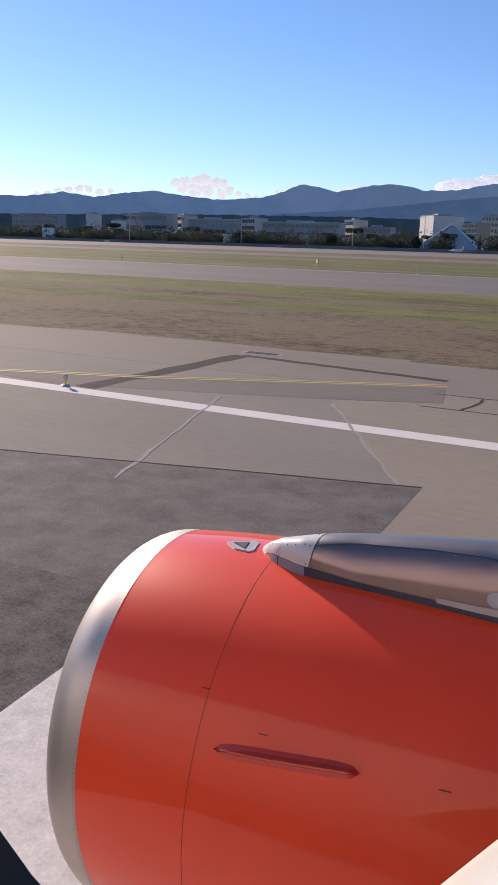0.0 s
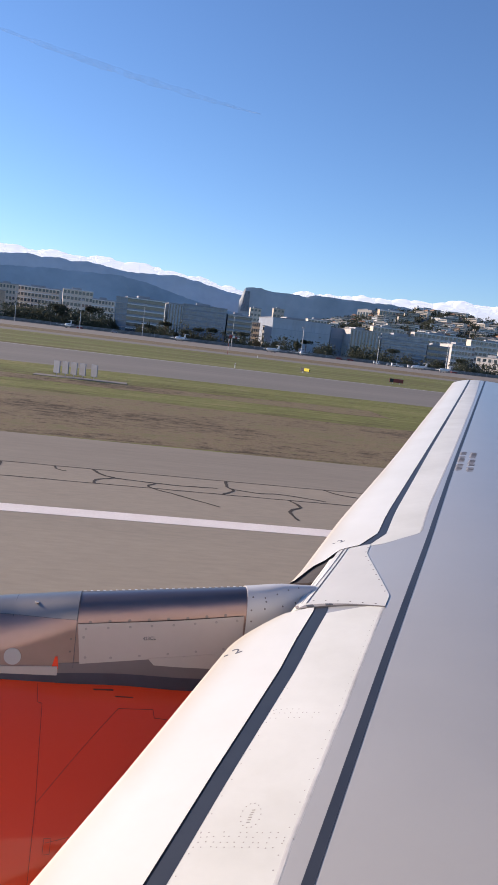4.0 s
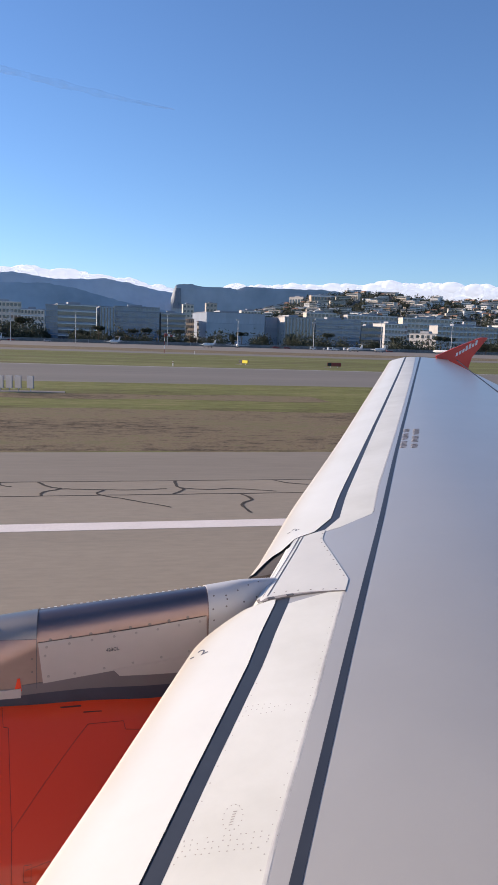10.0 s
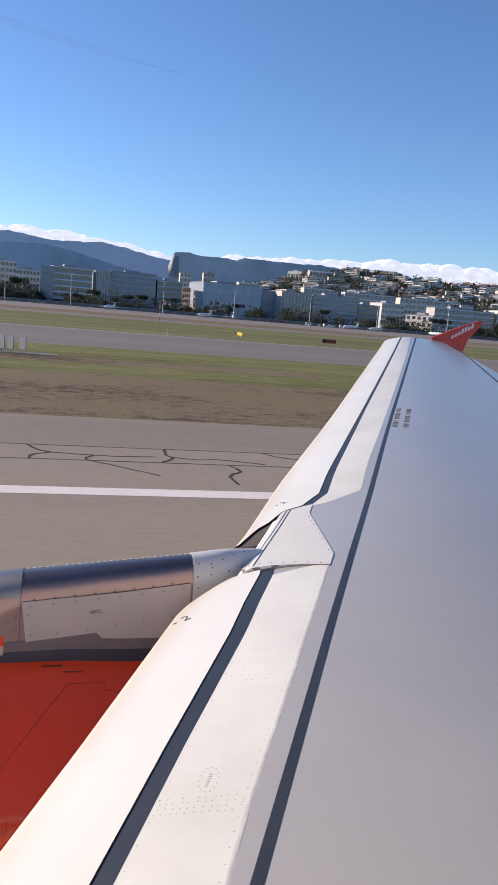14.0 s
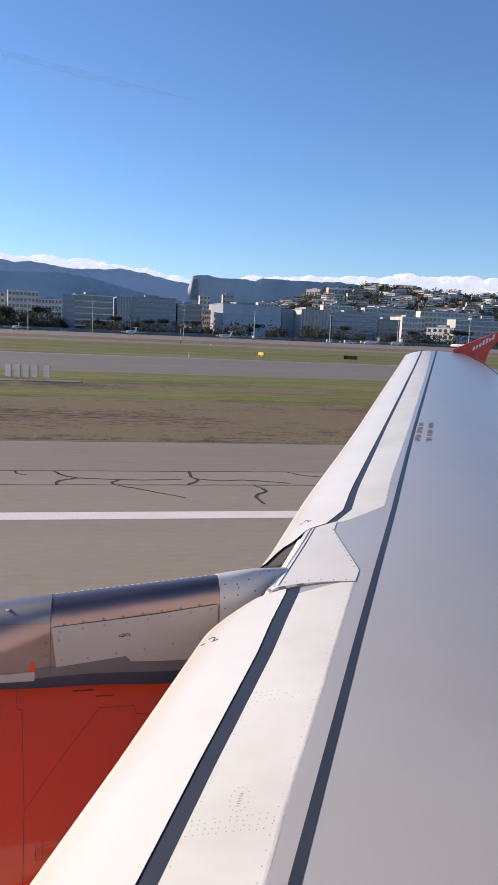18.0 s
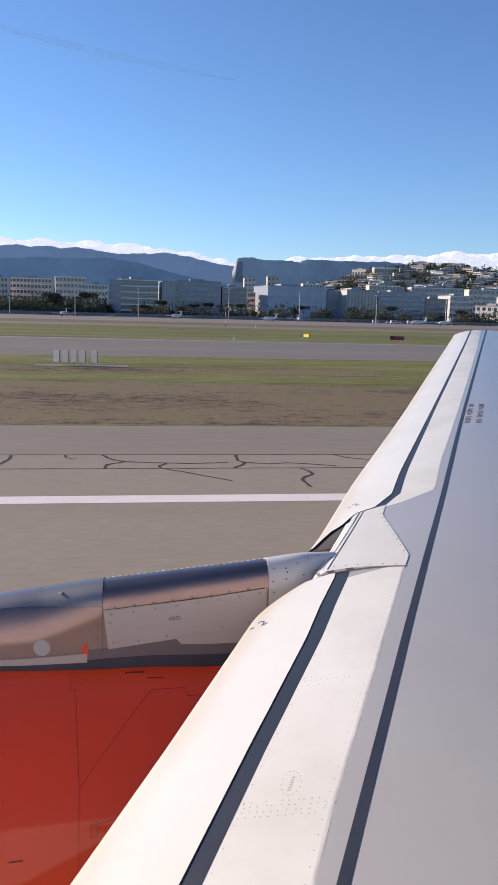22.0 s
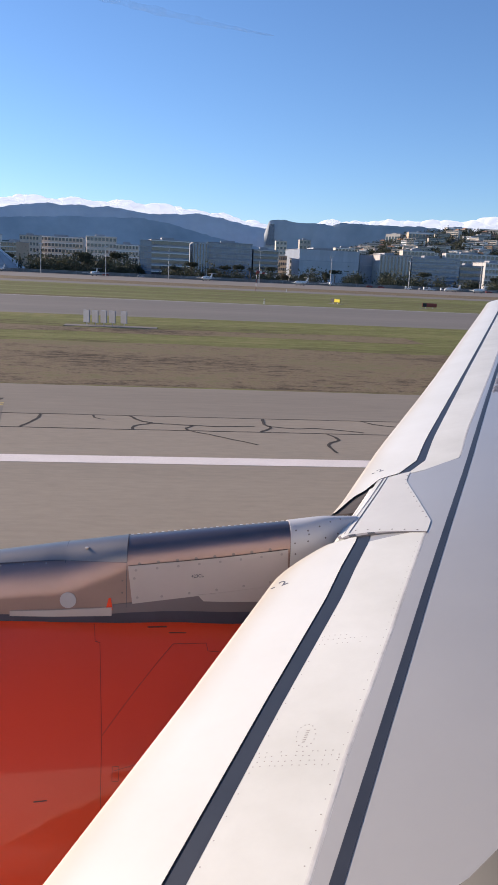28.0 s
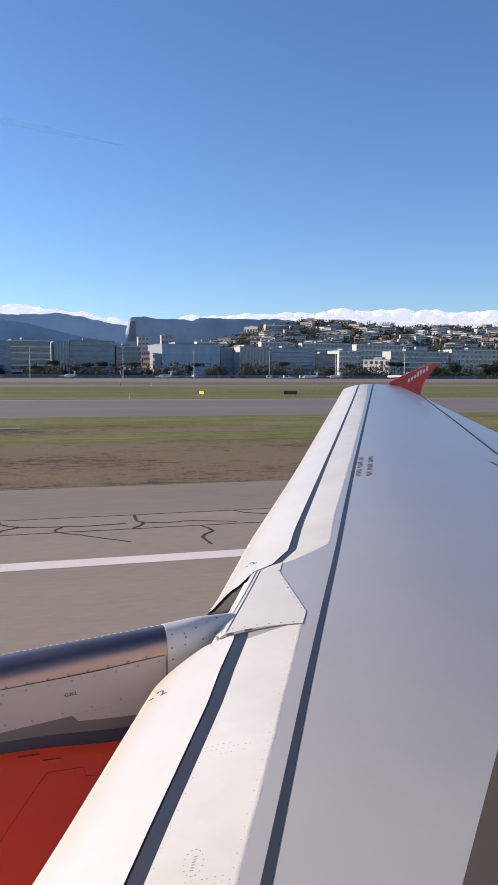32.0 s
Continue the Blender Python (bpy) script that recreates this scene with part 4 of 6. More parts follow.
part("slat_end_cavity", loft([end, [(x, y + 0.008, z) for x, y, z in end]]), M["gap_dark"], wing, "dark plate for the shade inside the outer slat end")
wedge = [(0.868, 3.93), (0.97, 4.065), (1.07, 4.185), (1.18, 4.30), (1.20, 4.24), (1.07, 3.98), (0.985, 3.84), (0.94, 3.86)]
part("slat_end_recess", loft([[(x, y, z_top(x, y) - d) for x, y in wedge] for d in (0.10, 0.006)]), M["cavity"], wing, "dark brown wedge for the shade beside the slat end")
strip_pts = [(0.80 + 0.418 * k / 12, 3.47 + 0.865 * k / 12) for k in range(13)]
for off, wid in ((0.028, 0.004), (0.052, 0.003)):
    part("nose_groove", loft([[(x + off + a, y, z_top(x + off + a, y) + b) for a, b in ((0, 0.004), (wid, 0.004), (wid, 0.0078), (0, 0.0078))] for x, y in strip_pts]), M["stencil_grey"], wing)
part("fixed_nose", loft([[(0.80 + (y - 3.40) * 0.46 - a, y, z_top(0.80 + (y - 3.4) * 0.46, y) + 0.008 - b) for a, b in ((-0.06, -0.008), (0.0, 0.0), (0.035, 0.02), (0.05, 0.06), (0.03, 0.11), (-0.06, 0.14))] for y in (3.40, 3.6, 3.8, 4.0, 4.2)]), M["wing_white"], wing, "rounded fixed nose over the pylon", True)

# fuselage shell with the cabin window
FY, FZ, FR = -1.79, 3.95, 1.98
HX, HZ, HW, HH = -0.046, 4.55, 0.131, 0.15


def skin_y(z, r=FR):
    return FY + math.sqrt(max(r * r - (z - FZ) ** 2, 0))


def hole(r, grow=0.0, n=64):
    """The rounded window outline on the shell of radius r."""
    out = []
    for k in range(n):
        t = 2 * math.pi * (k + 0.5) / n
        c, s = math.cos(t), math.sin(t)
        p = 4.0
        rad = 1 / ((abs(c) ** p + abs(s) ** p) ** (1 / p))
        x, z = HX + (HW + grow) * c * rad, HZ + (HH + grow) * s * rad
        out.append((x, skin_y(z, r), z))
    return out


def square(r, n=64):
    out = []
    for k in range(n):
        t = 2 * math.pi * (k + 0.5) / n
        c, s = math.cos(t), math.sin(t)
        m = max(abs(c), abs(s))
        x, z = HX + 0.5 * c / m, HZ + 0.4 * s / m
        out.append((x, skin_y(z, r), z))
    return out


hull = part("fuselage_window_panel", loft([square(FR), hole(FR)], caps=False), M["white"], plane, "white fuselage skin around the window")
part("window_seal", loft([hole(FR), hole(FR - 0.05, 0.004)], caps=False), M["rubber"], hull, "black rubber window seal", True)
part("inner_lining", loft([hole(FR - 0.05, 0.004), square(FR - 0.05)], caps=False), M["cabin"], hull)
part("window_reveal", loft([hole(FR - 0.05, 0.0), hole(FR - 0.11, 0.02), square(FR - 0.13)], caps=False), M["cabin"], hull, "cream plastic window surround", True)
a0, a1 = math.asin((HZ - 0.4 - FZ) / FR), math.asin((HZ + 0.4 - FZ) / FR)
arc = [a1 + (2 * math.pi - (a1 - a0)) * k / 48 for k in range(49)]
rings = []
for x, s in ((-13, 0.35), (-12.4, 0.6), (-11, 0.85), (-9.5, 0.97), (-8, 1), (8, 1), (12, 0.9), (16, 0.6), (19, 0.25)):
    rings.append([(x, FY + FR * s * math.cos(a), FZ + FR * s * math.sin(a)) for a in arc])
part("fuselage", loft(rings, closed=False, caps=False), M["hull_white"], plane, "white rounded fuselage", True)
for x0, x1 in ((-8, -0.5), (0.5, 8)):
    ring = lambda x: [(x, FY + FR * math.cos(a0 + (a1 - a0) * k / 8), FZ + FR * math.sin(a0 + (a1 - a0) * k / 8)) for k in range(9)]
    part("fuselage_window_band", loft([ring(x0), ring(x1)], closed=False, caps=False), M["hull_white"], plane, "", True)
# main wheels that carry it
for y in (-5.5, 2.1):
    gear = part("landing_gear", tube([(4.6, y, 0.55), (4.6, y, 3.3)], [0.11, 0.13], 14), M["steel"], plane, "steel landing gear leg")
    for s in (-0.46, 0.46):
        part("wheel", tube([(4.6, y + s - 0.2, 0.58), (4.6, y + s - 0.16, 0.58), (4.6, y + s + 0.16, 0.58), (4.6, y + s + 0.2, 0.58)], [0.48, 0.58, 0.58, 0.48], 28), M["rubber"], gear, "black rubber tyre")


# ---- the airfield ----
G_TURN = 1.2


def strip(name, outline, z, material, label="", category="", kind="structure", depth=0.06):
    """A flat piece of ground with an outline in plan, turned with the runway."""
    c, s = math.cos(radians(G_TURN)), math.sin(radians(G_TURN))
    pts = [(c * x - s * y, s * x + c * y) for x, y in outline]
    ob = part(name, prism(pts, z - depth, z), material)
    return tagged(ob, label, category, "", kind)


def rect(x0, y0, x1, y1):
    return [(x0, y0), (x1, y0), (x1, y1), (x0, y1)]


strip("ground", rect(-4900, -2500, 4900, 4950), -0.05, M["soil"], "flat dry ground reaching to the hills", "ground", depth=1.0)
strip("runway", rect(-700, -32, 400, 30.6), 0.0, M["asphalt_old"], "grey worn asphalt runway with sealed joints", "runway")
strip("grass_verge", rect(-700, 30.6, 400, 78), 0.0, M["grass_mixed"], "dry olive and brown grass between runway and taxiway", "grass")
strip("taxiway", rect(-700, 78, 400, 125), 0.004, M["taxi"], "grey asphalt taxiway beyond the grass", "taxiway")
strip("grass_field", rect(-700, 125, 400, 230), 0.0, M["grass_green"], "green grass field between the taxiways", "grass")
strip("far_taxiway", rect(-700, 230, 400, 262), 0.0, M["taxi"], "far asphalt taxiway", "taxiway")
strip("far_grass", rect(-700, 262, 400, 330), 0.0, M["grass_dry"], "far strip of dry grass", "grass")
strip("apron", rect(-900, 330, 700, 520), 0.0, M["concrete"], "pale concrete apron before the buildings", "apron")
strip("runway_edge_line", rect(-700, 18.09, 400, 18.82), 0.005, M["road_white"], "white painted runway edge line", "marking", depth=0.004)
strip("runway_grey_section", [(-700, -20), (-3.3, -20), (-3.3, 14.3), (-3.65, 14.3), (-7.5, 21.0), (-9.4, 24.3), (-700, 24.3)], 0.0015, M["asphalt_grey"], "greyer stretch of worn runway asphalt", "runway", depth=0.0015)
strip("runway_centre_asphalt", [(-60, -20), (-3.2, -20), (-3.2, 14.35), (-60, 0.4)], 0.003, M["asphalt_dark_patch"], "darker relaid asphalt on the runway", "runway", depth=0.003)
# lane nearest the aircraft, in the darkest asphalt colour
strip("relaid_lane", [(-60, -20), (-2.4, -20), (-2.4, 7.95), (-60, 5.6)], 0.006, M["asphalt_dark"], "darkest lane of asphalt", "runway", depth=0.003)
strip("touchdown_marking", rect(-5.08, -6, 1.0, 6.1), 0.008, M["marking_rough"], "broad white painted runway marking, worn and cracked", "marking", depth=0.004)
strip("taxi_line", [(-24, 17.9), (-19.2, 19.75), (-14.3, 21.45), (-5.15, 25.75), (-5.2, 25.9), (-14.3, 21.6), (-19.2, 19.9), (-24, 18.05)], 0.009, M["road_yellow"], "yellow painted taxi lead-in line", "marking", depth=0.004)
strip("taxi_line", [(-24, 18.2), (-19.2, 20.05), (-14.3, 21.75), (-5.2, 26.03), (-5.2, 26.16), (-14.3, 21.88), (-19.2, 20.18), (-24, 18.33)], 0.009, M["road_yellow"], "yellow painted taxi lead-in line", "marking", depth=0.004)
strip("taxiway_edge", rect(-700, 123.2, 400, 124.0), 0.008, M["road_white_old"], "faded white taxiway edge line", "marking", depth=0.003)
strip("runway_shoulder", rect(-700, 24.35, 400, 30.55), 0.004, M["shoulder"], "slightly greyer asphalt shoulder", "runway", depth=0.003)
strip("taxi_fillet", [(-34, 30.5), (-27, 30.6), (-16.5, 33.2), (-11.5, 36.0), (-9.2, 37.3), (-8.1, 35), (-7.7, 30.5)], 0.0045, M["shoulder"], "paved fillet where a taxiway leaves the runway", "runway", depth=0.003)
strip("taxi_fillet_edge", [(-27, 30.75), (-16.5, 33.4), (-11.5, 36.25), (-9.2, 37.6), (-9.2, 38.5), (-11.7, 37.1), (-16.7, 34.2), (-27, 31.35)], 0.0055, M["asphalt_dark_patch"], "dark edge strip of the paved fillet", "runway", depth=0.003)
strip("darker_strip", [(-20, 19.3), (-16.5, 20.6), (-10.5, 23.1), (-5.1, 25.5), (-4.7, 22.9), (-8.0, 21.5), (-12.0, 20.2), (-16, 19.0)], 0.0058, M["asphalt_strip"], "darker asphalt strip beside the lead-in line", "runway", depth=0.003)

random.seed(11)


def ragged(y0, y1, jitter, x0=-160, x1=110, step=1.5):
    """A long strip of ground with wandering edges."""
    n = int((x1 - x0) / step)
    lo = [(x0 + step * k, y0 + jitter * (noise.fractal(Vector((k * 0.13, y0, 3.0)), 1.0, 2.0, 4))) for k in range(n + 1)]
    hi = [(x0 + step * k, y1 + 1.8 * jitter * (noise.fractal(Vector((k * 0.09, y1, 7.0)), 1.0, 2.0, 5))) for k in range(n + 1)]
    return lo + hi[::-1]


strip("brown_grass", ragged(31.2, 49, 0.9), 0.006, M["grass_dry"], "reddish brown dry grass", "grass", depth=0.004)
strip("brown_grass", ragged(57, 62, 1.5, -160, 20), 0.006, M["grass_dry"], "patch of brown dry grass", "grass", depth=0.004)
strip("straw_grass", [(x, max(y, 30.62)) for x, y in ragged(30.6, 32.6, 0.7)], 0.003, M["grass_tan"], "straw-coloured grass along the paved edge", "grass", depth=0.002)


def band(pts, width, vary=0.3):
    """A ragged strip in plan along points, for sealed cracks."""
    left, right = [], []
    for k, (x, y) in enumerate(pts):
        p, q = pts[max(k - 1, 0)], pts[min(k + 1, len(pts) - 1)]
        dx, dy = q[0] - p[0], q[1] - p[1]
        n = math.hypot(dx, dy) or 1
        w = width / 2 * random.uniform(1 - vary, 1 + vary)
        left.append((x - dy / n * w, y + dx / n * w))
        right.append((x + dy / n * w, y - dx / n * w))
    return left + right[::-1]


def wander(x0, y0, x1, y1, n, jitter):
    return [(x0 + (x1 - x0) * k / n + random.uniform(-jitter, jitter) * (0 < k < n), y0 + (y1 - y0) * k / n + random.uniform(-jitter, jitter) * (0 < k < n)) for k in range(n + 1)]


def crack(pts, width, z=0.007, label="dark sealed crack in the asphalt", material=None, vary=0.3):
    return strip("sealed_crack", band(pts, width, vary), z, material or M["seal"], label, "crack", depth=0.003)


# long joints along the runway's edge
for y, w in ((22.15, 0.05), (24.33, 0.045)):
    for k in range(7):
        crack(wander(-5.2 + 5 * k, y, -0.2 + 5 * k, y, 14, 0.02), w, 0.0075, "thin dark sealed joint along the runway")
def curved(pts, n=5):
    """A smooth line through a few points in plan."""
    out = []
    for k in range(len(pts) - 1):
        p = [Vector(pts[min(max(k + d, 0), len(pts) - 1)]) for d in (-1, 0, 1, 2)]
        for j in range(n):
            t = j / n
            q = 0.5 * (2 * p[1] + (p[2] - p[0]) * t + (2 * p[0] - 5 * p[1] + 4 * p[2] - p[3]) * t * t + (3 * p[1] - p[0] - 3 * p[2] + p[3]) * t ** 3)
            out.append((q.x + random.uniform(-0.02, 0.02), q.y + random.uniform(-0.03, 0.03)))
    return out + [pts[-1]]


# branching cracks that cross between the joints
for w, pts in ((0.11, ((-3.75, 24.3), (-3.72, 23.5), (-4.0, 22.2))), (0.09, ((-2.1, 24.3), (-2.0, 23.8), (-1.7, 23.6))), (0.11, ((-0.95, 24.3), (-0.6, 23.5), (-0.25, 23.2), (-0.75, 22.7), (-0.8, 22.15))), (0.09, ((-0.3, 23.2), (0.5, 23.05), (1.7, 22.9), (2.9, 23.0))),
               (0.09, ((1.0, 22.9), (0.8, 22.3), (1.6, 21.5), (2.7, 20.4))), (0.11, ((3.3, 24.3), (3.25, 23.4), (3.4, 22.9), (3.0, 22.2))), (0.08, ((3.3, 23.1), (4.1, 22.8), (5.0, 22.9), (6.2, 22.4))), (0.11, ((5.0, 22.1), (5.15, 21.3), (4.7, 20.6), (4.75, 19.6))),
               (0.10, ((6.6, 24.3), (7.0, 23.7), (8.0, 23.2), (9.0, 22.2)))):
    crack(curved(pts), w * 0.8, 0.008, vary=0.25)
# broad bitumen bands in a V, with the drain between them
crack(wander(-15.0, 19.0, -14.0, 28.0, 14, 0.05), 0.8, 0.008, "broad dark bitumen repair across the shoulder", vary=0.12)
crack(wander(-14.0, 28.1, -5.4, 26.9, 18, 0.04), 0.42, 0.0085, "broad dark bitumen repair across the shoulder", vary=0.15)
for pts in ((-8.64, 11.8, -10.74, 20.0), (-3.65, 14.3, -7.5, 21.0)):
    crack(wander(*pts, 16, 0.04), 0.085, 0.0085, "pale filled joint", M["pale_joint"], 0.5)
crack(wander(-24, 9.25, -3.2, 14.37, 26, 0.02), 0.05, 0.009, "thin dark construction joint")
# faint tyre marks
for x0, x1, y, w in ((-3, 14, 11.4, 0.12),):
    crack(wander(x0, y, x1, y + 0.15, 14, 0.03), w, 0.006, "faint dark tyre mark", M["tyre_mark"], 0.3)


def drain(x, y, w=1.5):
    """A flush drain: concrete frame and dark slotted grate."""
    t = thing("drain", "flush drain with a dark grate in a pale frame", "drain", (x, y, 0.004), G_TURN)
    for x0, y0, x1, y1 in ((-w / 2, -0.36, w / 2, -0.26), (-w / 2, 0.26, w / 2, 0.36), (-w / 2, -0.26, -w / 2 + 0.18, 0.26), (w / 2 - 0.18, -0.26, w / 2, 0.26)):
        part("frame", box(x0, y0, 0, x1, y1, 0.008), M["pale_joint"], t)
    part("pit", box(-w / 2 + 0.18, -0.26, 0.0, w / 2 - 0.18, 0.26, 0.003), M["seal"], t)
    for k in range(9):
        part("bar", box(-w / 2 + 0.2 + k * (w - 0.4) / 9, -0.25, 0.003, -w / 2 + 0.23 + k * (w - 0.4) / 9, 0.25, 0.007), M["steel_dark"], t)
    return t


drain(-14.2, 28.8, 1.8)


def tufts(name, count, x0, x1, y0, y1, h0, h1, material, label, near=2.0):
    """Scattered grass tufts, each a few leaning blades, denser towards the runway."""
    rng = np.random.default_rng(len(name) + count)
    y = y0 + (y1 - y0) * rng.random(count) ** near
    x = (x0 + (x1 - x0) * rng.random(count)) * (0.35 + 0.65 * (y / y1))
    h = rng.uniform(h0, h1, count) * (0.6 + 0.4 * y / y1)
    verts, faces = [], []
    c, s = math.cos(radians(G_TURN)), math.sin(radians(G_TURN))
    for k in range(count):
        px, py = c * x[k] - s * y[k], s * x[k] + c * y[k]
        for b in range(3):
            a = rng.uniform(0, math.pi)
            w = h[k] * rng.uniform(0.3, 0.8)
            dx, dy = math.cos(a) * w, math.sin(a) * w
            lx, ly = rng.uniform(-1.6, 1.6, 2) * h[k]
            i = len(verts)
            verts += [(px - dx, py - dy, -0.02), (px + dx, py + dy, -0.02), (px + dx * 0.4 + lx, py + dy * 0.4 + ly, h[k] * rng.uniform(0.6, 1.0)), (px - dx * 0.5 + lx, py - dy * 0.5 + ly, h[k] * rng.uniform(0.6, 1.0))]
            faces.append((i, i + 1, i + 2, i + 3))
    ob = part(name, (verts, faces), material)
    return tagged(ob, label, "grass", "", "stuff")


tufts("dry_grass_tufts", 16000, -75, 50, 30.7, 77.5, 0.01, 0.03, M["tuft_dry"], "tufts of dry straw-coloured grass on the verge", 1.7)
tufts("brown_grass_tufts", 6000, -75, 50, 30.9, 77.5, 0.01, 0.03, M["tuft_brown"], "dark brownish tufts of grass on the verge", 1.3)
tufts("dark_grass_clumps", 12000, -60, 45, 30.8, 66, 0.010, 0.024, M["tuft_brown"], "dark clumps of withered grass on the verge", 1.5)
tufts("green_grass_tufts", 7000, -200, 110, 126, 229, 0.03, 0.09, M["tuft_green"], "green tufts of grass in the field", 1.0)


def edge_light(x, y):
    t = thing("runway_light", "small metal runway edge light on the painted line", "light", (x, y, 0.004), 0)
    part("base", tube([(0, 0, 0), (0, 0, 0.03), (0, 0, 0.06)], [0.14, 0.14, 0.09], 16), M["steel"], t)
    part("stem", tube([(0, 0, 0.05), (0, 0, 0.22)], [0.035, 0.035], 10), M["sign_yellow"], t)
    part("lamp", tube([(0, 0, 0.21), (0, 0, 0.24), (0, 0, 0.33), (0, 0, 0.37)], [0.06, 0.085, 0.08, 0.04], 14), M["cream"], t)
    return t


edge_light(-16.0, 18.5)


def panel_sign(name, x, y, w, h, z0, turn, faces, label, board=None, base=True, post=2):
    """An airfield sign: board with a frame, legs and a concrete slab; faces: (from, to, material, text, text material)."""
    t = thing(name, label, "sign", (x, y, 0.0), turn)
    part("board", box(-w / 2, -0.09, z0, w / 2, 0.09, z0 + h, 0.015), board or M["steel"], t)
    for k in range(post):
        px = -w / 2 + w * (k + 0.5) / post
        part("leg", box(px - 0.04, -0.04, 0.02, px + 0.04, 0.04, z0), M["steel"], t)
    if base:
        part("slab", box(-w / 2 - 0.5, -0.5, -0.02, w / 2 + 0.5, 0.5, 0.03, 0.01), M["concrete"], t)
    for a, b, m, text, tm in faces:
        f = part("face", box(-w / 2 + w * a + 0.02, -0.1, z0 + 0.04, -w / 2 + w * b - 0.02, -0.085, z0 + h - 0.04), m, t)
        if text:
            letters(text, h * 0.62, pose(-w / 2 + w * (a + b) / 2, -0.103, z0 + h / 2 - 0.02, 90, 0, 0), tm, f)
    return t


Y_, K_, R_, W_ = M["sign_yellow"], M["sign_black"], M["sign_red"], M["white"]
panel_sign("taxiway_sign", 385, 33.5, 1.5, 1.05, 0.18, 30, [(0, 1, Y_, "\u2190 H3", K_)], "bright yellow taxiway sign with black lettering", Y_)
panel_sign("taxiway_sign", 470, 53, 3.0, 0.95, 0.2, 8, [(0, 0.36, Y_, "\u2190 Y", K_), (0.36, 0.6, K_, "H3", Y_), (0.6, 1, Y_, "H2 T", K_)], "yellow and black taxiway direction sign", K_)
panel_sign("taxiway_sign", 29.2, 144, 2.4, 0.65, 0.3, -56, [(0, 0.4, K_, "", None), (0.4, 1, Y_, "", None)], "small yellow and black taxiway sign in the grass", K_)
panel_sign("taxiway_sign", -62, 150, 1.9, 0.9, 0.3, -56, [(0, 0.4, K_, "", None), (0.4, 1, Y_, "", None)], "small yellow and black taxiway sign in the grass", K_)
panel_sign("runway_sign", 46.0, 140, 2.6, 0.7, 0.3, -10, [(0, 0.3, K_, "", None), (0.3, 1, R_, "", None)], "red mandatory runway sign", R_)

# white slatted screen beside the taxiway
scr = thing("blast_screen", "pale blue-grey upright screen panels on a concrete slab in the grass", "screen", (-6.1, 63.4, 0.0), G_TURN)
part("slab", box(-3.0, -1.2, -0.03, 4.4, 0.7, 0.04, 0.02), M["concrete"], scr)
for k in range(5):
    x = -1.55 + 0.68 * k + (0.25 if k > 3 else 0)
    p = part("panel", box(-0.38, -0.04, 0.25, 0.38, 0.04, 1.25, 0.015), M["screen_grey"], scr)
    p.matrix_basis = pose(x + 0.28, 0, 0, 0, 0, -47)
    part("post", box(x + 0.26, 0.05, 0.03, x + 0.32, 0.12, 1.2), M["steel"], scr)


def marker(x, y, h=0.8):
    t = thing("marker_post", "short white marker post in the grass", "post", (x, y, 0))
    part("post", tube([(0, 0, 0), (0, 0, h), (0, 0, h + 0.04)], [0.07, 0.07, 0.03], 10), M["white"], t)
    part("reflector", tube([(0, 0, h - 0.25), (0, 0, h - 0.12)], [0.074, 0.074], 10), M["sign_red"], t)


for x, y in ((14, 128), (-35, 128), (56, 132), (-95, 128), (33, 240), (-60, 240)):
    marker(x, y)
sock = thing("windsock", "red and white windsock on a striped pole", "windsock", (23.5, 240, 0))
for k in range(5):
    part("pole_section", tube([(0, 0, 1.2 * k), (0, 0, 1.2 * k + 1.2)], [0.09, 0.09], 8), M["white"] if k % 2 else M["sign_red"], sock)
for k in range(4):
    part("sleeve_ring", tube([(0.1 + 0.8 * k, 0, 5.7 - 0.12 * k), (0.9 + 0.8 * k, 0, 5.55 - 0.12 * k)], [0.5 - 0.08 * k, 0.42 - 0.08 * k], 12), M["white"] if k % 2 else M["sign_red"], sock)


# ---- distance: mountains and clouds ----
def polar(az, r, z=0.0):
    return (r * math.sin(radians(az)), r * math.cos(radians(az)), z)


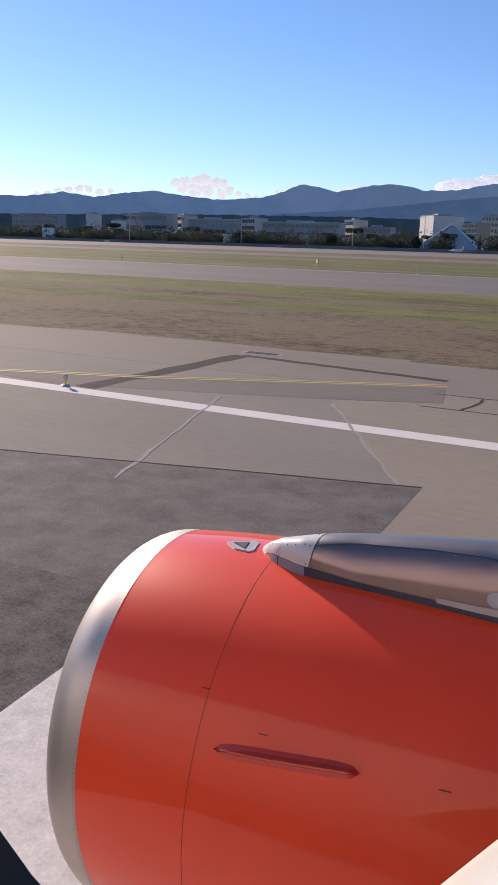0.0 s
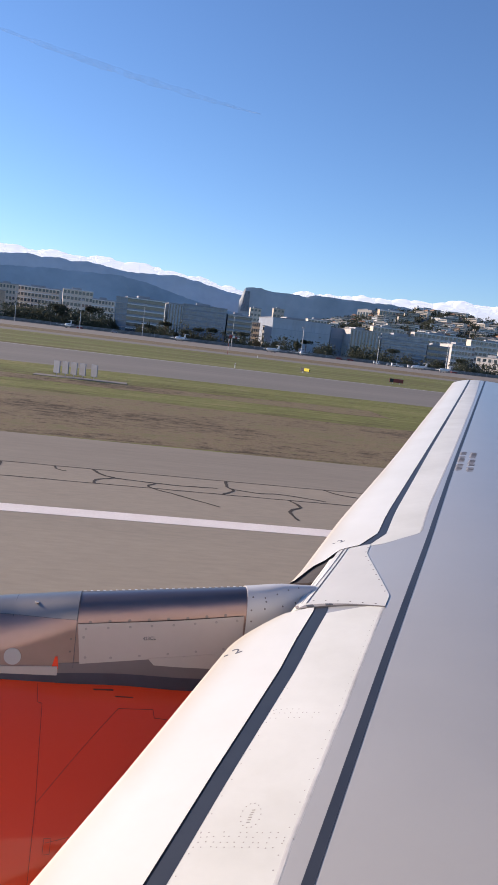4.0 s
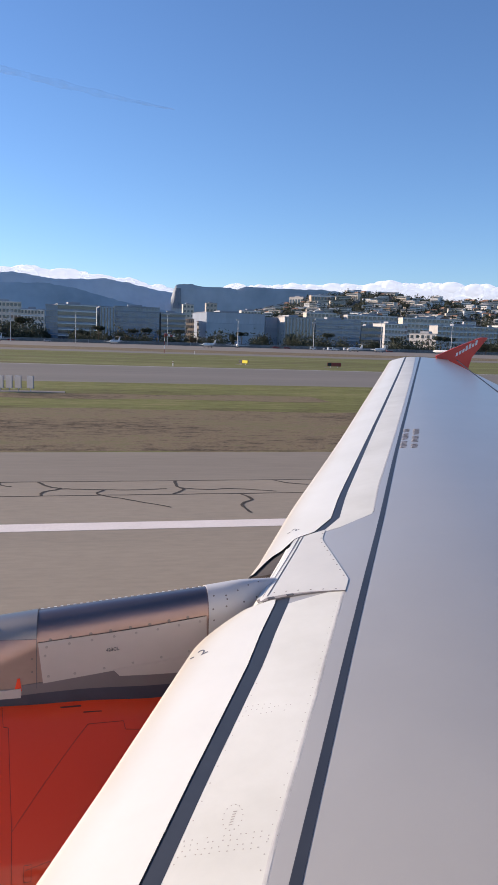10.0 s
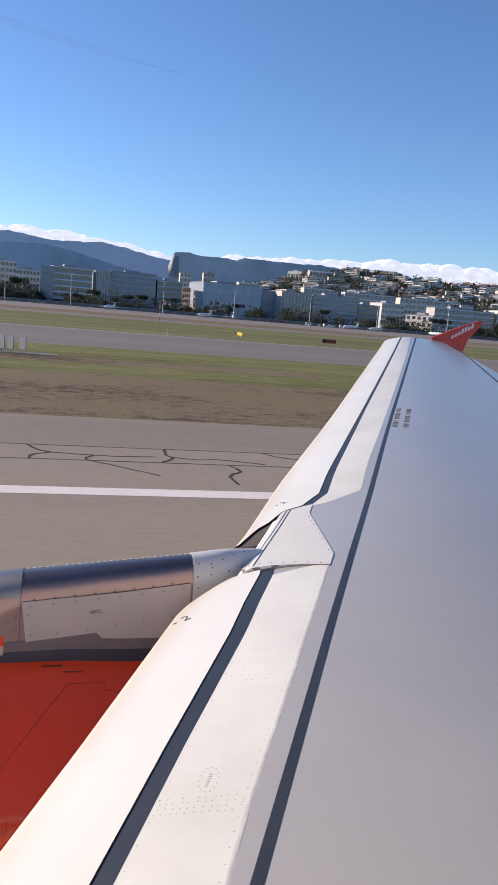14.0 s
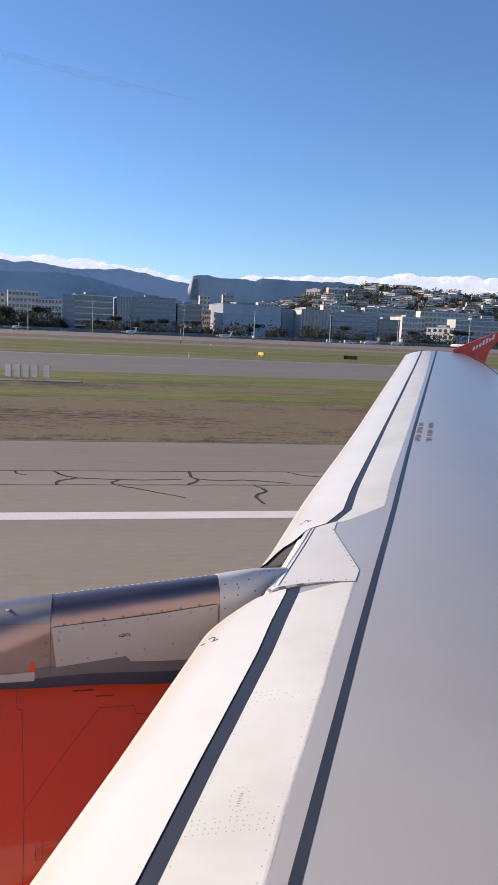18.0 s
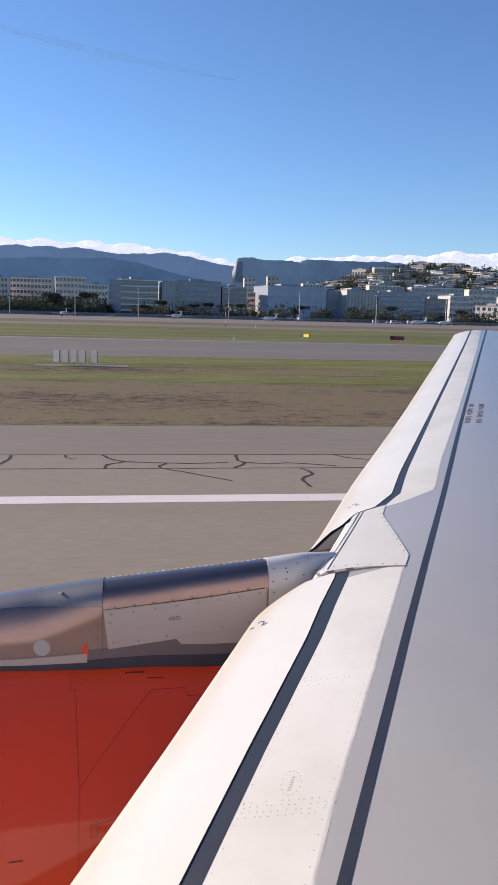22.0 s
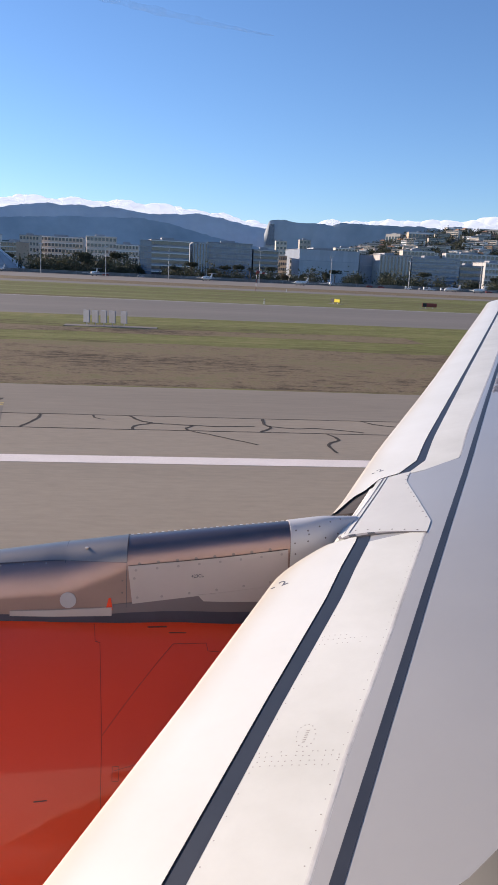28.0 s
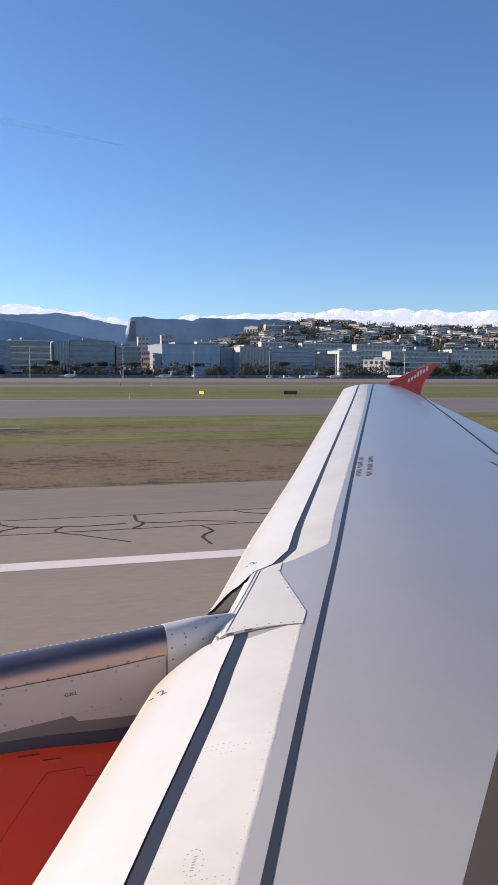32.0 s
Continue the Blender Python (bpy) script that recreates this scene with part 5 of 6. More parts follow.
def ridge(name, azs, els, r, material, label, depth=900, rough=0.005, cat="mountain", step=0.1, extra=0.35, low=-180):
    """A mountain range whose crest stands at the given angles, with shallow folds down its slope."""
    verts, faces = [], []
    n = int((azs[-1] - azs[0]) / step)
    rows = 16
    for i in range(n + 1):
        az = azs[0] + (azs[-1] - azs[0]) * i / n
        top = r * math.tan(radians(lerp(az, azs, els) + extra))
        soft = sum(r * math.tan(radians(lerp(max(az + d, low), azs, els) + extra)) for d in (-3, -2.2, -1.5, -0.8, 0, 0.8, 1.5, 2.2, 3)) / 9
        crest = r * 0.0011 * noise.fractal(Vector((az * 1.6, 0.3, r * 0.013)), 1.0, 2.0, 4)
        for j in range(rows + 1):
            f = j / rows
            g = noise.fractal(Vector((az * 0.28 + f * 0.5, f * 1.6 - az * 0.15, r * 0.01)), 1.0, 2.0, 3) * rough
            if r > 2500:
                # spurs and gullies that run down the slope
                g += 0.017 * noise.fractal(Vector((az * 0.9 + f * 0.9, f * 1.1, r * 0.017)), 1.0, 2.0, 4)
            rr = r - depth * (1 - f) - g * depth * 3 * math.sin(math.pi * min(f, 0.97))
            h = (soft + (top - soft) * f ** 3) * (f ** 0.85 + g * (1 - f) * f * 3) + crest * f ** 8
            verts.append(polar(az, rr, max(h, -2)))
        verts.append(polar(az, r + depth * 0.5, -2))
    m = rows + 2
    faces = [(i * m + j, (i + 1) * m + j, (i + 1) * m + j + 1, i * m + j + 1) for i in range(n) for j in range(m - 1)]
    ob = part(name, (verts, faces), material, smooth=True)
    return tagged(ob, label, cat, "", "structure")


RIDGE_AZ = [-80, -60, -46, -43, -40.5, -38.4, -36.6, -34.4, -32.2, -30.1, -28.4, -26.5, -25.1, -23.9, -22.7, -21.3, -20, -18.8, -17.3, -16.2, -15.2, -13, -10.5, -9.3, -8.3, -7.2, -6.2, -5.2, -3.6, -2.1, -0.7, 1.3, 2.8, 4.3, 5, 6.5, 8.5, 12]
RIDGE_EL = [1.5, 2.0, 2.3, 2.35, 2.7, 2.45, 2.75, 3.0, 2.75, 2.55, 2.6, 2.8, 3.15, 3.7, 3.6, 3.25, 3.5, 3.75, 3.85, 3.75, 3.45, 3.5, 3.95, 4.1, 4.0, 4.1, 4.0, 4.1, 3.9, 3.75, 3.8, 3.95, 3.7, 3.4, 3.25, 3.15, 3.1, 2.6]
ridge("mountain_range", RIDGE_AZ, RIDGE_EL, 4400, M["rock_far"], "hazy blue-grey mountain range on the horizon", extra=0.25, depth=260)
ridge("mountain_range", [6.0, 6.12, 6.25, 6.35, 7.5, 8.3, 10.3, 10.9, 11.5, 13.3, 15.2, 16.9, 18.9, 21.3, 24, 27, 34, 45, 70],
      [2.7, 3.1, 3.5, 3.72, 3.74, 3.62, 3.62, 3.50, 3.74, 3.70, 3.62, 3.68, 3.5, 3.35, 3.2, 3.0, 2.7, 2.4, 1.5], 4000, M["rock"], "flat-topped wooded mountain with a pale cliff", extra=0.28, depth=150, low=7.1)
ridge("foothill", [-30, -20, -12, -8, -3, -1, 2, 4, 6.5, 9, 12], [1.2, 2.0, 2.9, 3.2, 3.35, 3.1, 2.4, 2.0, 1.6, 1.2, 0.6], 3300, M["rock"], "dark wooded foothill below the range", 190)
ridge("wooded_hill", [-80, -45, -30, -20, -10, 0, 10, 20, 30, 60], [0.9, 1.1, 1.5, 1.6, 1.4, 1.0, 0.8, 0.9, 1.1, 1.0], 1700, M["forest"], "low dark wooded hill behind the town", 45, 0.03, "hill")
ridge("town_hill", [8, 10, 12, 14, 16, 18.5, 21, 24, 28, 33, 40, 60], [0.5, 1.2, 1.8, 2.35, 2.95, 3.4, 3.4, 3.2, 3.0, 2.9, 2.6, 1.5], 1500, M["forest"], "hillside covered with villas and trees", 500, 0.03, "hill")
# the pale cliff face on the flat-topped mountain
random.seed(5)
rings = []
for k in range(13):
    f = 0.50 + 0.42 * k / 12
    g = k / 12
    rings.append([polar(6.14 + 0.22 * g + (0.62 - 0.26 * g) * j / 12 + random.uniform(-0.005, 0.005), 4000 - 150 * (1 - f) - 12 + random.uniform(-3, 3), 279 * f ** 0.85) for j in range(13)])
tagged(part("cliff", loft(rings, closed=False, caps=False), M["cliff"], None, "", True), "pale limestone cliff on the mountain's shoulder", "cliff", "", "structure")


def cloud(name, az0, az1, el_of, count, size, label, seed, wide=1.7, fill=0.6, lumpy=0.26):
    """A bank of heaped puffs far behind the mountains."""
    rng = np.random.default_rng(seed)
    bm = bmesh.new()
    bmesh.ops.create_icosphere(bm, subdivisions=3, radius=1.0)
    base = np.array([v.co[:] for v in bm.verts])
    tri = [tuple(v.index for v in f.verts) for f in bm.faces]
    bm.free()
    verts, faces = [], []
    heaps = [(rng.uniform(az0, az1), rng.uniform(0.0, 1.0)) for k in range(int((az1 - az0) * 1.3) + 3)]
    for k in range(count * 4):
        az = rng.uniform(az0, az1)
        heap = max(math.exp(-((az - a) / 0.5) ** 2) * w for a, w in heaps)
        s = size * rng.choice((0.35, 0.6, 1.0, 1.4), p=(0.35, 0.3, 0.22, 0.13))
        el = el_of(az) - 0.85 * lumpy + lumpy * heap - math.degrees(s * 0.7 / 4700) - rng.random() ** 1.5 * fill * (0.4 + 0.6 * s / size)
        c = np.array(polar(az, 4650 + rng.uniform(-60, 60), 4650 * math.tan(radians(el))))
        p = base * np.array([s * wide * rng.uniform(0.6, 1.0), s, s * 0.75]) * (1 + 0.008 * rng.normal(size=(len(base), 1)))
        i = len(verts)
        verts += [tuple(q) for q in (p + c)]
        faces += [tuple(i + j for j in f) for f in tri]
    return tagged(part(name, (verts, faces), M["cloud"], smooth=True), label, "cloud", "", "stuff")


cloud("cloud_bank", -14, 6, lambda a: lerp(a, [-14, -11, -7, -3, 0, 3, 6], [4.5, 4.75, 4.85, 4.8, 4.6, 4.3, 3.8]), 300, 34, "long white cloud bank behind the mountains", 1)
cloud("cloud_bank", 9.6, 12.1, lambda a: lerp(a, [9.6, 10.8, 12.1], [3.9, 4.3, 3.9]), 40, 26, "small white cloud over the mountain saddle", 2)
cloud("cloud_bank", 11.6, 46, lambda a: lerp(a, [11.6, 15, 19, 22, 25, 30, 46], [4.1, 4.45, 4.4, 4.75, 4.7, 4.5, 4.2]), 420, 36, "white cloud bank along the ridge", 3)


def cumulus(lobes, label, seed):
    """A heaped cloud: each lobe (azimuth, elevation, radius in degrees) is a large puff with smaller ones on it."""
    rng = np.random.default_rng(seed)
    bm = bmesh.new()
    bmesh.ops.create_icosphere(bm, subdivisions=3, radius=1.0)
    base = np.array([v.co[:] for v in bm.verts])
    tri = [tuple(v.index for v in f.verts) for f in bm.faces]
    bm.free()
    verts, faces = [], []
    for az, el, rad in lobes:
        for k in range(6):
            d = rng.normal(size=2)
            d = d / np.linalg.norm(d) * (0.0 if k == 0 else 0.6)
            r = rad * (0.8 if k == 0 else rng.uniform(0.38, 0.55))
            c = np.array(polar(az + d[0] * rad * 1.15, 4650 - 40 * rng.random(), 4650 * math.tan(radians(el + d[1] * rad * 0.85))))
            i = len(verts)
            verts += [tuple(q) for q in base * 4650 * math.tan(radians(r)) * np.array([1.1, 1.0, 0.9]) + c]
            faces += [tuple(i + j for j in f) for f in tri]
    return tagged(part("cumulus_cloud", (verts, faces), M["cumulus"], smooth=True), label, "cloud", "", "stuff")


cumulus([(-32.7, 3.85, 0.36), (-32.0, 3.9, 0.38), (-31.2, 4.0, 0.42), (-30.6, 4.1, 0.46), (-29.9, 3.9, 0.4), (-29.35, 3.85, 0.36), (-28.9, 3.4, 0.32), (-28.3, 3.2, 0.24), (-27.6, 3.1, 0.2), (-27.0, 3.0, 0.15), (-32.2, 3.45, 0.4), (-31.4, 3.35, 0.5), (-30.4, 3.4, 0.5), (-29.5, 3.2, 0.4)], "heaped white cumulus over the ridge", 4)
cumulus([(-42.3, 2.75, 0.18), (-41.6, 2.8, 0.22), (-40.8, 2.95, 0.27), (-40.1, 3.1, 0.27), (-39.4, 3.2, 0.28), (-38.8, 3.2, 0.28), (-38.0, 3.0, 0.26), (-37.3, 3.1, 0.22), (-36.3, 2.95, 0.18), (-35.2, 3.05, 0.16), (-34.5, 3.05, 0.14)], "low white cloud over the ridge", 6)
cloud("cloud_bank", -25.8, -25.1, lambda a: lerp(a, [-25.8, -25.1], [3.35, 3.65]), 8, 14, "small white cloud beside the peak", 8, 1.2, 0.3)
cloud("cloud_bank", -22.4, -19.0, lambda a: lerp(a, [-22.4, -20.7, -19.0], [3.6, 3.9, 3.9]), 30, 14, "white cloud in the saddle of the range", 9, 2.0, 0.3)


rings = []
for k in range(41):
    az = -13 + 19 * k / 40
    el = 17.9 - 0.125 * (az + 11) + 0.06 * noise.noise(Vector((az, 0.0, 2.0)))
    half = 0.32 * math.sin(math.pi * k / 40) ** 0.7 * (0.7 + 0.5 * noise.noise(Vector((az * 0.8, 5.0, 0.0)))) + 0.01
    rings.append([polar(az, 4500 + 12 * s * s, 4500 * math.tan(radians(el + half * s))) for s in (-1, -0.5, 0, 0.5, 1)])
tagged(part("cirrus_streak", loft(rings, closed=False, caps=False), M["cirrus"], None, "", True), "faint thin streak of high cloud", "cloud", "", "stuff")


# ---- town ----
def pane_mesh(w, h, d, material):
    me = bpy.data.meshes.new("window")
    bm = box(-w / 2, -d, -h / 2, w / 2, d, h / 2)
    bm.to_mesh(me)
    bm.free()
    me.materials.append(material)
    return me


def building(az0, az1, dist, el_top, floors, cols, wall, pane, label, depth=14, fw=0.7, fh=0.5, roof=None, name="office_building", category="building", plant=True, turn=0.0, stripes=None):
    """A block whose front stands dist ahead, between two azimuths, with each window a piece of its own."""
    x0, x1 = dist * math.tan(radians(az0)), dist * math.tan(radians(az1))
    mid = (x0 + x1) / 2
    h = 4.5 + math.hypot(mid, dist) * math.tan(radians(el_top + 0.12))
    w = (x1 - x0) * (1.0 if turn == 0 else 1.05)
    wall = M["pale_wall"] if wall is M["white"] else wall
    t = thing(name, label, category, (mid, dist, 0), turn)
    wl = part("wall", box(-w / 2, 0, -0.5, w / 2, depth, h, 0.05), wall, t)
    part("roof", box(-w / 2 - 0.3, -0.3, h, w / 2 + 0.3, depth + 0.3, h + 0.45), roof or M["roof_grey"], t)
    if plant:
        part("roof_plant", box(-w * 0.2, depth * 0.3, h + 0.45, w * 0.12, depth * 0.7, h + 2.2), M["grey_wall"], t)
    fl, cw = h / floors, w / cols
    me = pane_mesh(cw * fw, fl * fh, 0.12, pane)
    for r in range(floors):
        for c in range(cols):
            ob = part("window", me, pane, wl)
            ob.location = (-w / 2 + cw * (c + 0.5), -0.06, fl * (r + 0.55))
        if stripes:
            part("floor_band", box(-w / 2 - 0.1, -0.25, fl * (r + 1) - fl * 0.16, w / 2 + 0.1, 0.02, fl * (r + 1) - 0.02), stripes, wl)
    return t


G, B = M["glass"], M["blue_glass"]
L_, C_, W0 = M["blue_cladding"], M["pale_cladding"], M["white"]
building(8.7, 12.9, 600, 1.88, 3, 15, L_, C_, "wide pale blue clad office block with panel joints", 46, 0.985, 0.97, turn=6)
building(13.0, 14.3, 612, 1.65, 3, 6, C_, L_, "pale blue clad wing of the office block", 30, 0.97, 0.96, plant=False)
building(14.45, 16.6, 596, 1.72, 1, 9, W0, G, "white block with tall vertical window slots", 40, 0.36, 0.84, turn=5)
building(16.7, 20.0, 604, 1.62, 6, 14, M["grey_wall"], B, "office block with blue glazing and pale floor bands", 22, 0.94, 0.62, stripes=C_)
building(20.05, 21.6, 612, 1.2, 4, 6, M["grey_wall"], G, "plain grey office block beside the glass offices", 18, 0.9, 0.5)
building(21.7, 23.4, 660, 1.45, 5, 7, W0, G, "white apartment block with balconies", 20, 0.6, 0.5, stripes=W0, turn=12)
building(23.5, 25.4, 570, 0.8, 3, 5, W0, G, "white stepped house above the trees", 14, 0.5, 0.5, turn=-54)
building(25.5, 29.6, 640, 1.4, 5, 14, W0, G, "long white apartment block with balconies", 18, 0.6, 0.5, stripes=W0)
building(29.8, 34.0, 640, 1.5, 6, 14, M["cream"], G, "cream apartment block with balconies", 16, 0.6, 0.5, stripes=W0)
building(34.3, 39.5, 620, 1.5, 6, 12, M["grey_wall"], B, "long blue glass office block", 22, 0.94, 0.86)
building(-2.9, -2.05, 598, 1.98, 6, 3, M["grey_wall"], B, "dark glazed corner of the banded offices", 20, 0.97, 0.9, plant=False)
building(-2.0, 0.6, 600, 2.06, 6, 10, M["grey_wall"], G, "white banded office block with dark ribbon windows", 24, 0.98, 0.52, stripes=W0, turn=9)
building(0.95, 1.95, 602, 2.0, 1, 5, C_, G, "pale office block with vertical window slots", 26, 0.4, 0.86, plant=False, turn=6)
building(1.98, 5.2, 606, 2.06, 7, 16, L_, B, "tall blue glazed office block", 26, 0.95, 0.8)
building(5.3, 7.05, 608, 1.72, 6, 8, M["grey_wall"], G, "grey office block with ribbon windows", 22, 0.97, 0.45, stripes=M["pale_wall"])
building(7.1, 7.8, 640, 1.35, 5, 4, M["ochre"], G, "ochre rendered apartment block", 16, 0.5, 0.5, turn=-40)
building(7.85, 8.6, 620, 1.2, 4, 4, M["cream"], G, "cream rendered block beside the offices", 16, 0.5, 0.5, turn=-54)
building(-4.6, -3.0, 680, 1.62, 5, 7, M["cream"], G, "cream apartment block behind autumn trees", 16, 0.6, 0.5, stripes=W0)
building(-6.6, -4.6, 770, 2.08, 6, 8, M["cream"], G, "apartment block with a white top storey", 18, 0.7, 0.5, roof=W0, turn=8)
building(-9.8, -6.9, 800, 1.92, 6, 12, M["cream"], G, "long pale apartment block with balconies", 18, 0.7, 0.5, stripes=W0)
building(-12.6, -11.3, 690, 1.4, 6, 5, M["ochre"], G, "reddish apartment block with white balconies", 16, 0.6, 0.5, stripes=W0, turn=-30)
building(-11.2, -9.9, 770, 1.9, 6, 6, M["cream"], G, "pale apartment block in the town", 16, 0.6, 0.5)
building(-15.9, -13.9, 720, 1.85, 1, 1, W0, C_, "large white hall lit by the sun", 30, 0.3, 0.1, turn=-50)
building(-19.5, -17.4, 700, 1.0, 3, 8, M["grey_wall"], G, "low grey office building among trees", 18, 0.8, 0.5)
building(-26.5, -21.0, 740, 1.2, 3, 16, M["grey_wall"], G, "long low grey building behind the trees", 18, 0.85, 0.4, roof=W0)
building(-31.8, -28.6, 760, 1.25, 3, 10, M["grey_wall"], B, "long low building with a pale roof", 18, 0.85, 0.5, roof=W0)
building(-36.4, -33.4, 740, 1.5, 3, 12, M["grey_wall"], G, "wide grey hall with a flat roof", 24, 0.85, 0.4)
building(-38.0, -36.5, 700, 0.95, 3, 5, W0, G, "low white office block", 16, 0.8, 0.5, turn=-54)
building(-39.8, -38.1, 720, 1.35, 4, 5, W0, G, "white office block with dark windows", 16, 0.8, 0.5, turn=-54)
building(-33.2, -31.9, 800, 1.45, 4, 6, W0, G, "pale office block with a sunlit roof", 20, 0.8, 0.5, turn=-40)
building(-28.2, -26.8, 820, 1.4, 4, 6, M["pale_wall"], G, "pale office block among the trees", 18, 0.8, 0.5, turn=-30)
building(-20.9, -19.7, 840, 1.45, 4, 5, M["cream"], G, "cream block above the trees", 18, 0.7, 0.5, turn=-40)
building(-44, -41, 800, 1.2, 5, 7, M["grey_wall"], G, "low town office block", 18, 0.8, 0.5)
building(6.9, 7.7, 1150, 2.4, 8, 3, M["cream"], G, "tall pale apartment tower", 14, 0.6, 0.45)
building(8.6, 9.4, 1170, 2.55, 8, 3, M["cream"], G, "tall pale apartment tower", 14, 0.6, 0.45)
building(11.2, 12.6, 900, 2.1, 6, 6, M["cream"], G, "cream apartment block on the rise", 14, 0.6, 0.5, stripes=W0)
building(16.0, 18.2, 860, 2.1, 6, 8, M["cream"], G, "cream apartment terrace at the hill's foot", 14, 0.6, 0.5, stripes=W0)
building(19.0, 22.6, 850, 2.0, 6, 12, W0, G, "long white apartment terrace at the hill's foot", 14, 0.6, 0.5, stripes=W0)
building(23.0, 26.5, 870, 1.9, 6, 12, M["cream"], G, "long cream apartment terrace at the hill's foot", 14, 0.6, 0.5, stripes=W0)
building(16.3, 18.6, 1330, 3.35, 6, 10, M["ochre"], G, "reddish terraced flats high on the hill", 14, 0.7, 0.5, stripes=W0)
building(18.9, 20.6, 1420, 3.75, 5, 8, M["cream"], G, "pale flats on the hilltop", 14, 0.7, 0.5, stripes=W0)
building(14.6, 15.8, 1400, 3.2, 4, 5, W0, G, "white villa block on the hill's shoulder", 14, 0.6, 0.5, turn=-54)

# houses and flats on the hillside
random.seed(21)
protos = []
for k, (w, h, d, fl, cl, wl, rf) in enumerate(((12, 7, 9, 2, 4, M["cream"], M["roof_tile"]), (17, 9, 10, 3, 6, M["white"], M["roof_grey"]), (9, 6, 8, 2, 3, M["ochre"], M["roof_tile"]), (25, 9, 11, 3, 9, M["cream"], M["roof_grey"]))):
    t = thing("hill_house", "pale rendered house on the hillside" if k in (0, 2) else "pale terraced flats on the hillside", "house", (0, -900 - 40 * k, 0), 0, "houses on the hillside")
    wall_ob = part("wall", box(-w / 2, 0, -6, w / 2, d, h, 0.05), wl, t)
    if rf is M["roof_tile"]:
        part("roof", loft([[(-w / 2 - 0.5, -0.5, h), (w / 2 + 0.5, -0.5, h), (w / 2 + 0.5, d + 0.5, h), (-w / 2 - 0.5, d + 0.5, h)], [(-w * 0.3, d * 0.45, h + 2.2), (w * 0.3, d * 0.45, h + 2.2), (w * 0.3, d * 0.55, h + 2.2), (-w * 0.3, d * 0.55, h + 2.2)]]), rf, t)
    else:
        part("roof", box(-w / 2 - 0.4, -0.4, h, w / 2 + 0.4, d + 0.4, h + 0.5), rf, t)
    me = pane_mesh(w * 0.9, h / fl * 0.42, 0.15, G)
    for r in range(fl):
        part("window_band", me, G, wall_ob).location = (0, -0.08, h / fl * (r + 0.5))
    protos.append(t)
THA, THE = [8, 10, 12, 14, 16, 18.5, 21, 24, 28, 33, 40, 60], [0.5, 1.2, 1.8, 2.35, 2.95, 3.4, 3.4, 3.2, 3.0, 2.9, 2.6, 1.5]


def hill_point(az, f):
    top = 1500 * math.tan(radians(lerp(az, THA, THE) + 0.35))
    return polar(az, 1500 - 500 * (1 - f) - 6, max(top * f ** 0.85, 0.5))


for k in range(230):
    az, f = random.uniform(12.5, 36), random.uniform(0.2, 0.98)
    copy_thing(protos[random.choice((0, 1, 1, 2, 3, 3))], Matrix.Translation(hill_point(az, f)) @ pose(0, 0, 0, 0, 0, random.uniform(-75, 0)))
for k in range(130):        # houses low in the town, seen between the offices
    az, d = random.choice((random.uniform(-45, 24), random.uniform(-12, 24))), random.uniform(720, 1250)
    copy_thing(protos[random.choice((0, 1, 2, 3, 3))], Matrix.Translation(polar(az, d, 1.0 + (d - 720) * 0.02)) @ pose(0, 0, 0, 0, 0, random.uniform(-75, 0)))
for k, p in enumerate(protos):
    p.matrix_basis = Matrix.Translation(polar(15 + 3.5 * k, 960, 2.0))

# glass pyramid hall
pyr = thing("glass_hall", "low glass pyramid hall with white ribs", "building", (560 * math.tan(radians(-13.2)), 560, 0))
apex, half = 18.0, 24.0
hall = part("glazing", loft([[(-half, -12, 0), (half, -12, 0), (half, 20, 0), (-half, 20, 0)], [(-1, 2, apex), (1, 2, apex), (1, 6, apex), (-1, 6, apex)]]), M["pale_cladding"], pyr)
for k in range(7):
    x = -half + 2 * half * k / 6
    part("rib", tube([(x, -12.1, 0), (x * 0.06, 1.9, apex + 0.1)], [0.2, 0.2], 6), M["steel"], pyr)
for side in (-1, 1):
    part("mast", tube([(side * half * 1.1, -4, 0), (0, 3, apex + 2)], [0.35, 0.25], 6), M["white"], pyr)

# control tower
tw = thing("control_tower", "tall cylindrical airport control tower with vertical ribs and a dark cab", "tower", (630 * math.tan(radians(-45.4)), 630, 0))
part("shaft", tube([(0, 0, 0), (0, 0, 31)], [5.4, 5.4], 32), M["grey_wall"], tw, "grey concrete shaft", )
for k in range(16):
    a = 2 * math.pi * k / 16
    part("rib", box(-0.55, -0.55, 0, 0.55, 0.55, 30.6), M["white"], tw).matrix_basis = Matrix.Translation((5.5 * math.cos(a), 5.5 * math.sin(a), 0)) @ pose(0, 0, 0, 0, 0, math.degrees(a))
part("collar", tube([(0, 0, 30.5), (0, 0, 32), (0, 0, 32.6)], [6.0, 6.8, 6.8], 32), M["white"], tw)
part("cab", tube([(0, 0, 32.6), (0, 0, 36.4)], [5.6, 7.0], 24), M["glass"], tw, "dark slanted control cab glazing")
part("cab_roof", tube([(0, 0, 36.4), (0, 0, 37.2), (0, 0, 37.6)], [7.4, 7.4, 5.0], 24), M["grey_wall"], tw)
part("mast", tube([(0, 0, 37.4), (0, 0, 42)], [0.15, 0.08], 6), M["steel"], tw)

# terminal with its long ribbed roof
tx0, tx1, ty = 690 * math.tan(radians(-61)), 690 * math.tan(radians(-54)), 690
term = thing("airport_terminal", "wide airport terminal with a sloping pale ribbed roof", "building", ((tx0 + tx1) / 2, ty, 0))
L = (tx1 - tx0) / 2
part("hall", box(-L, 6, 0, L, 52, 9.5), M["grey_wall"], term)
me = pane_mesh(2 * L / 28 * 0.9, 6.4, 0.15, M["blue_glass"])
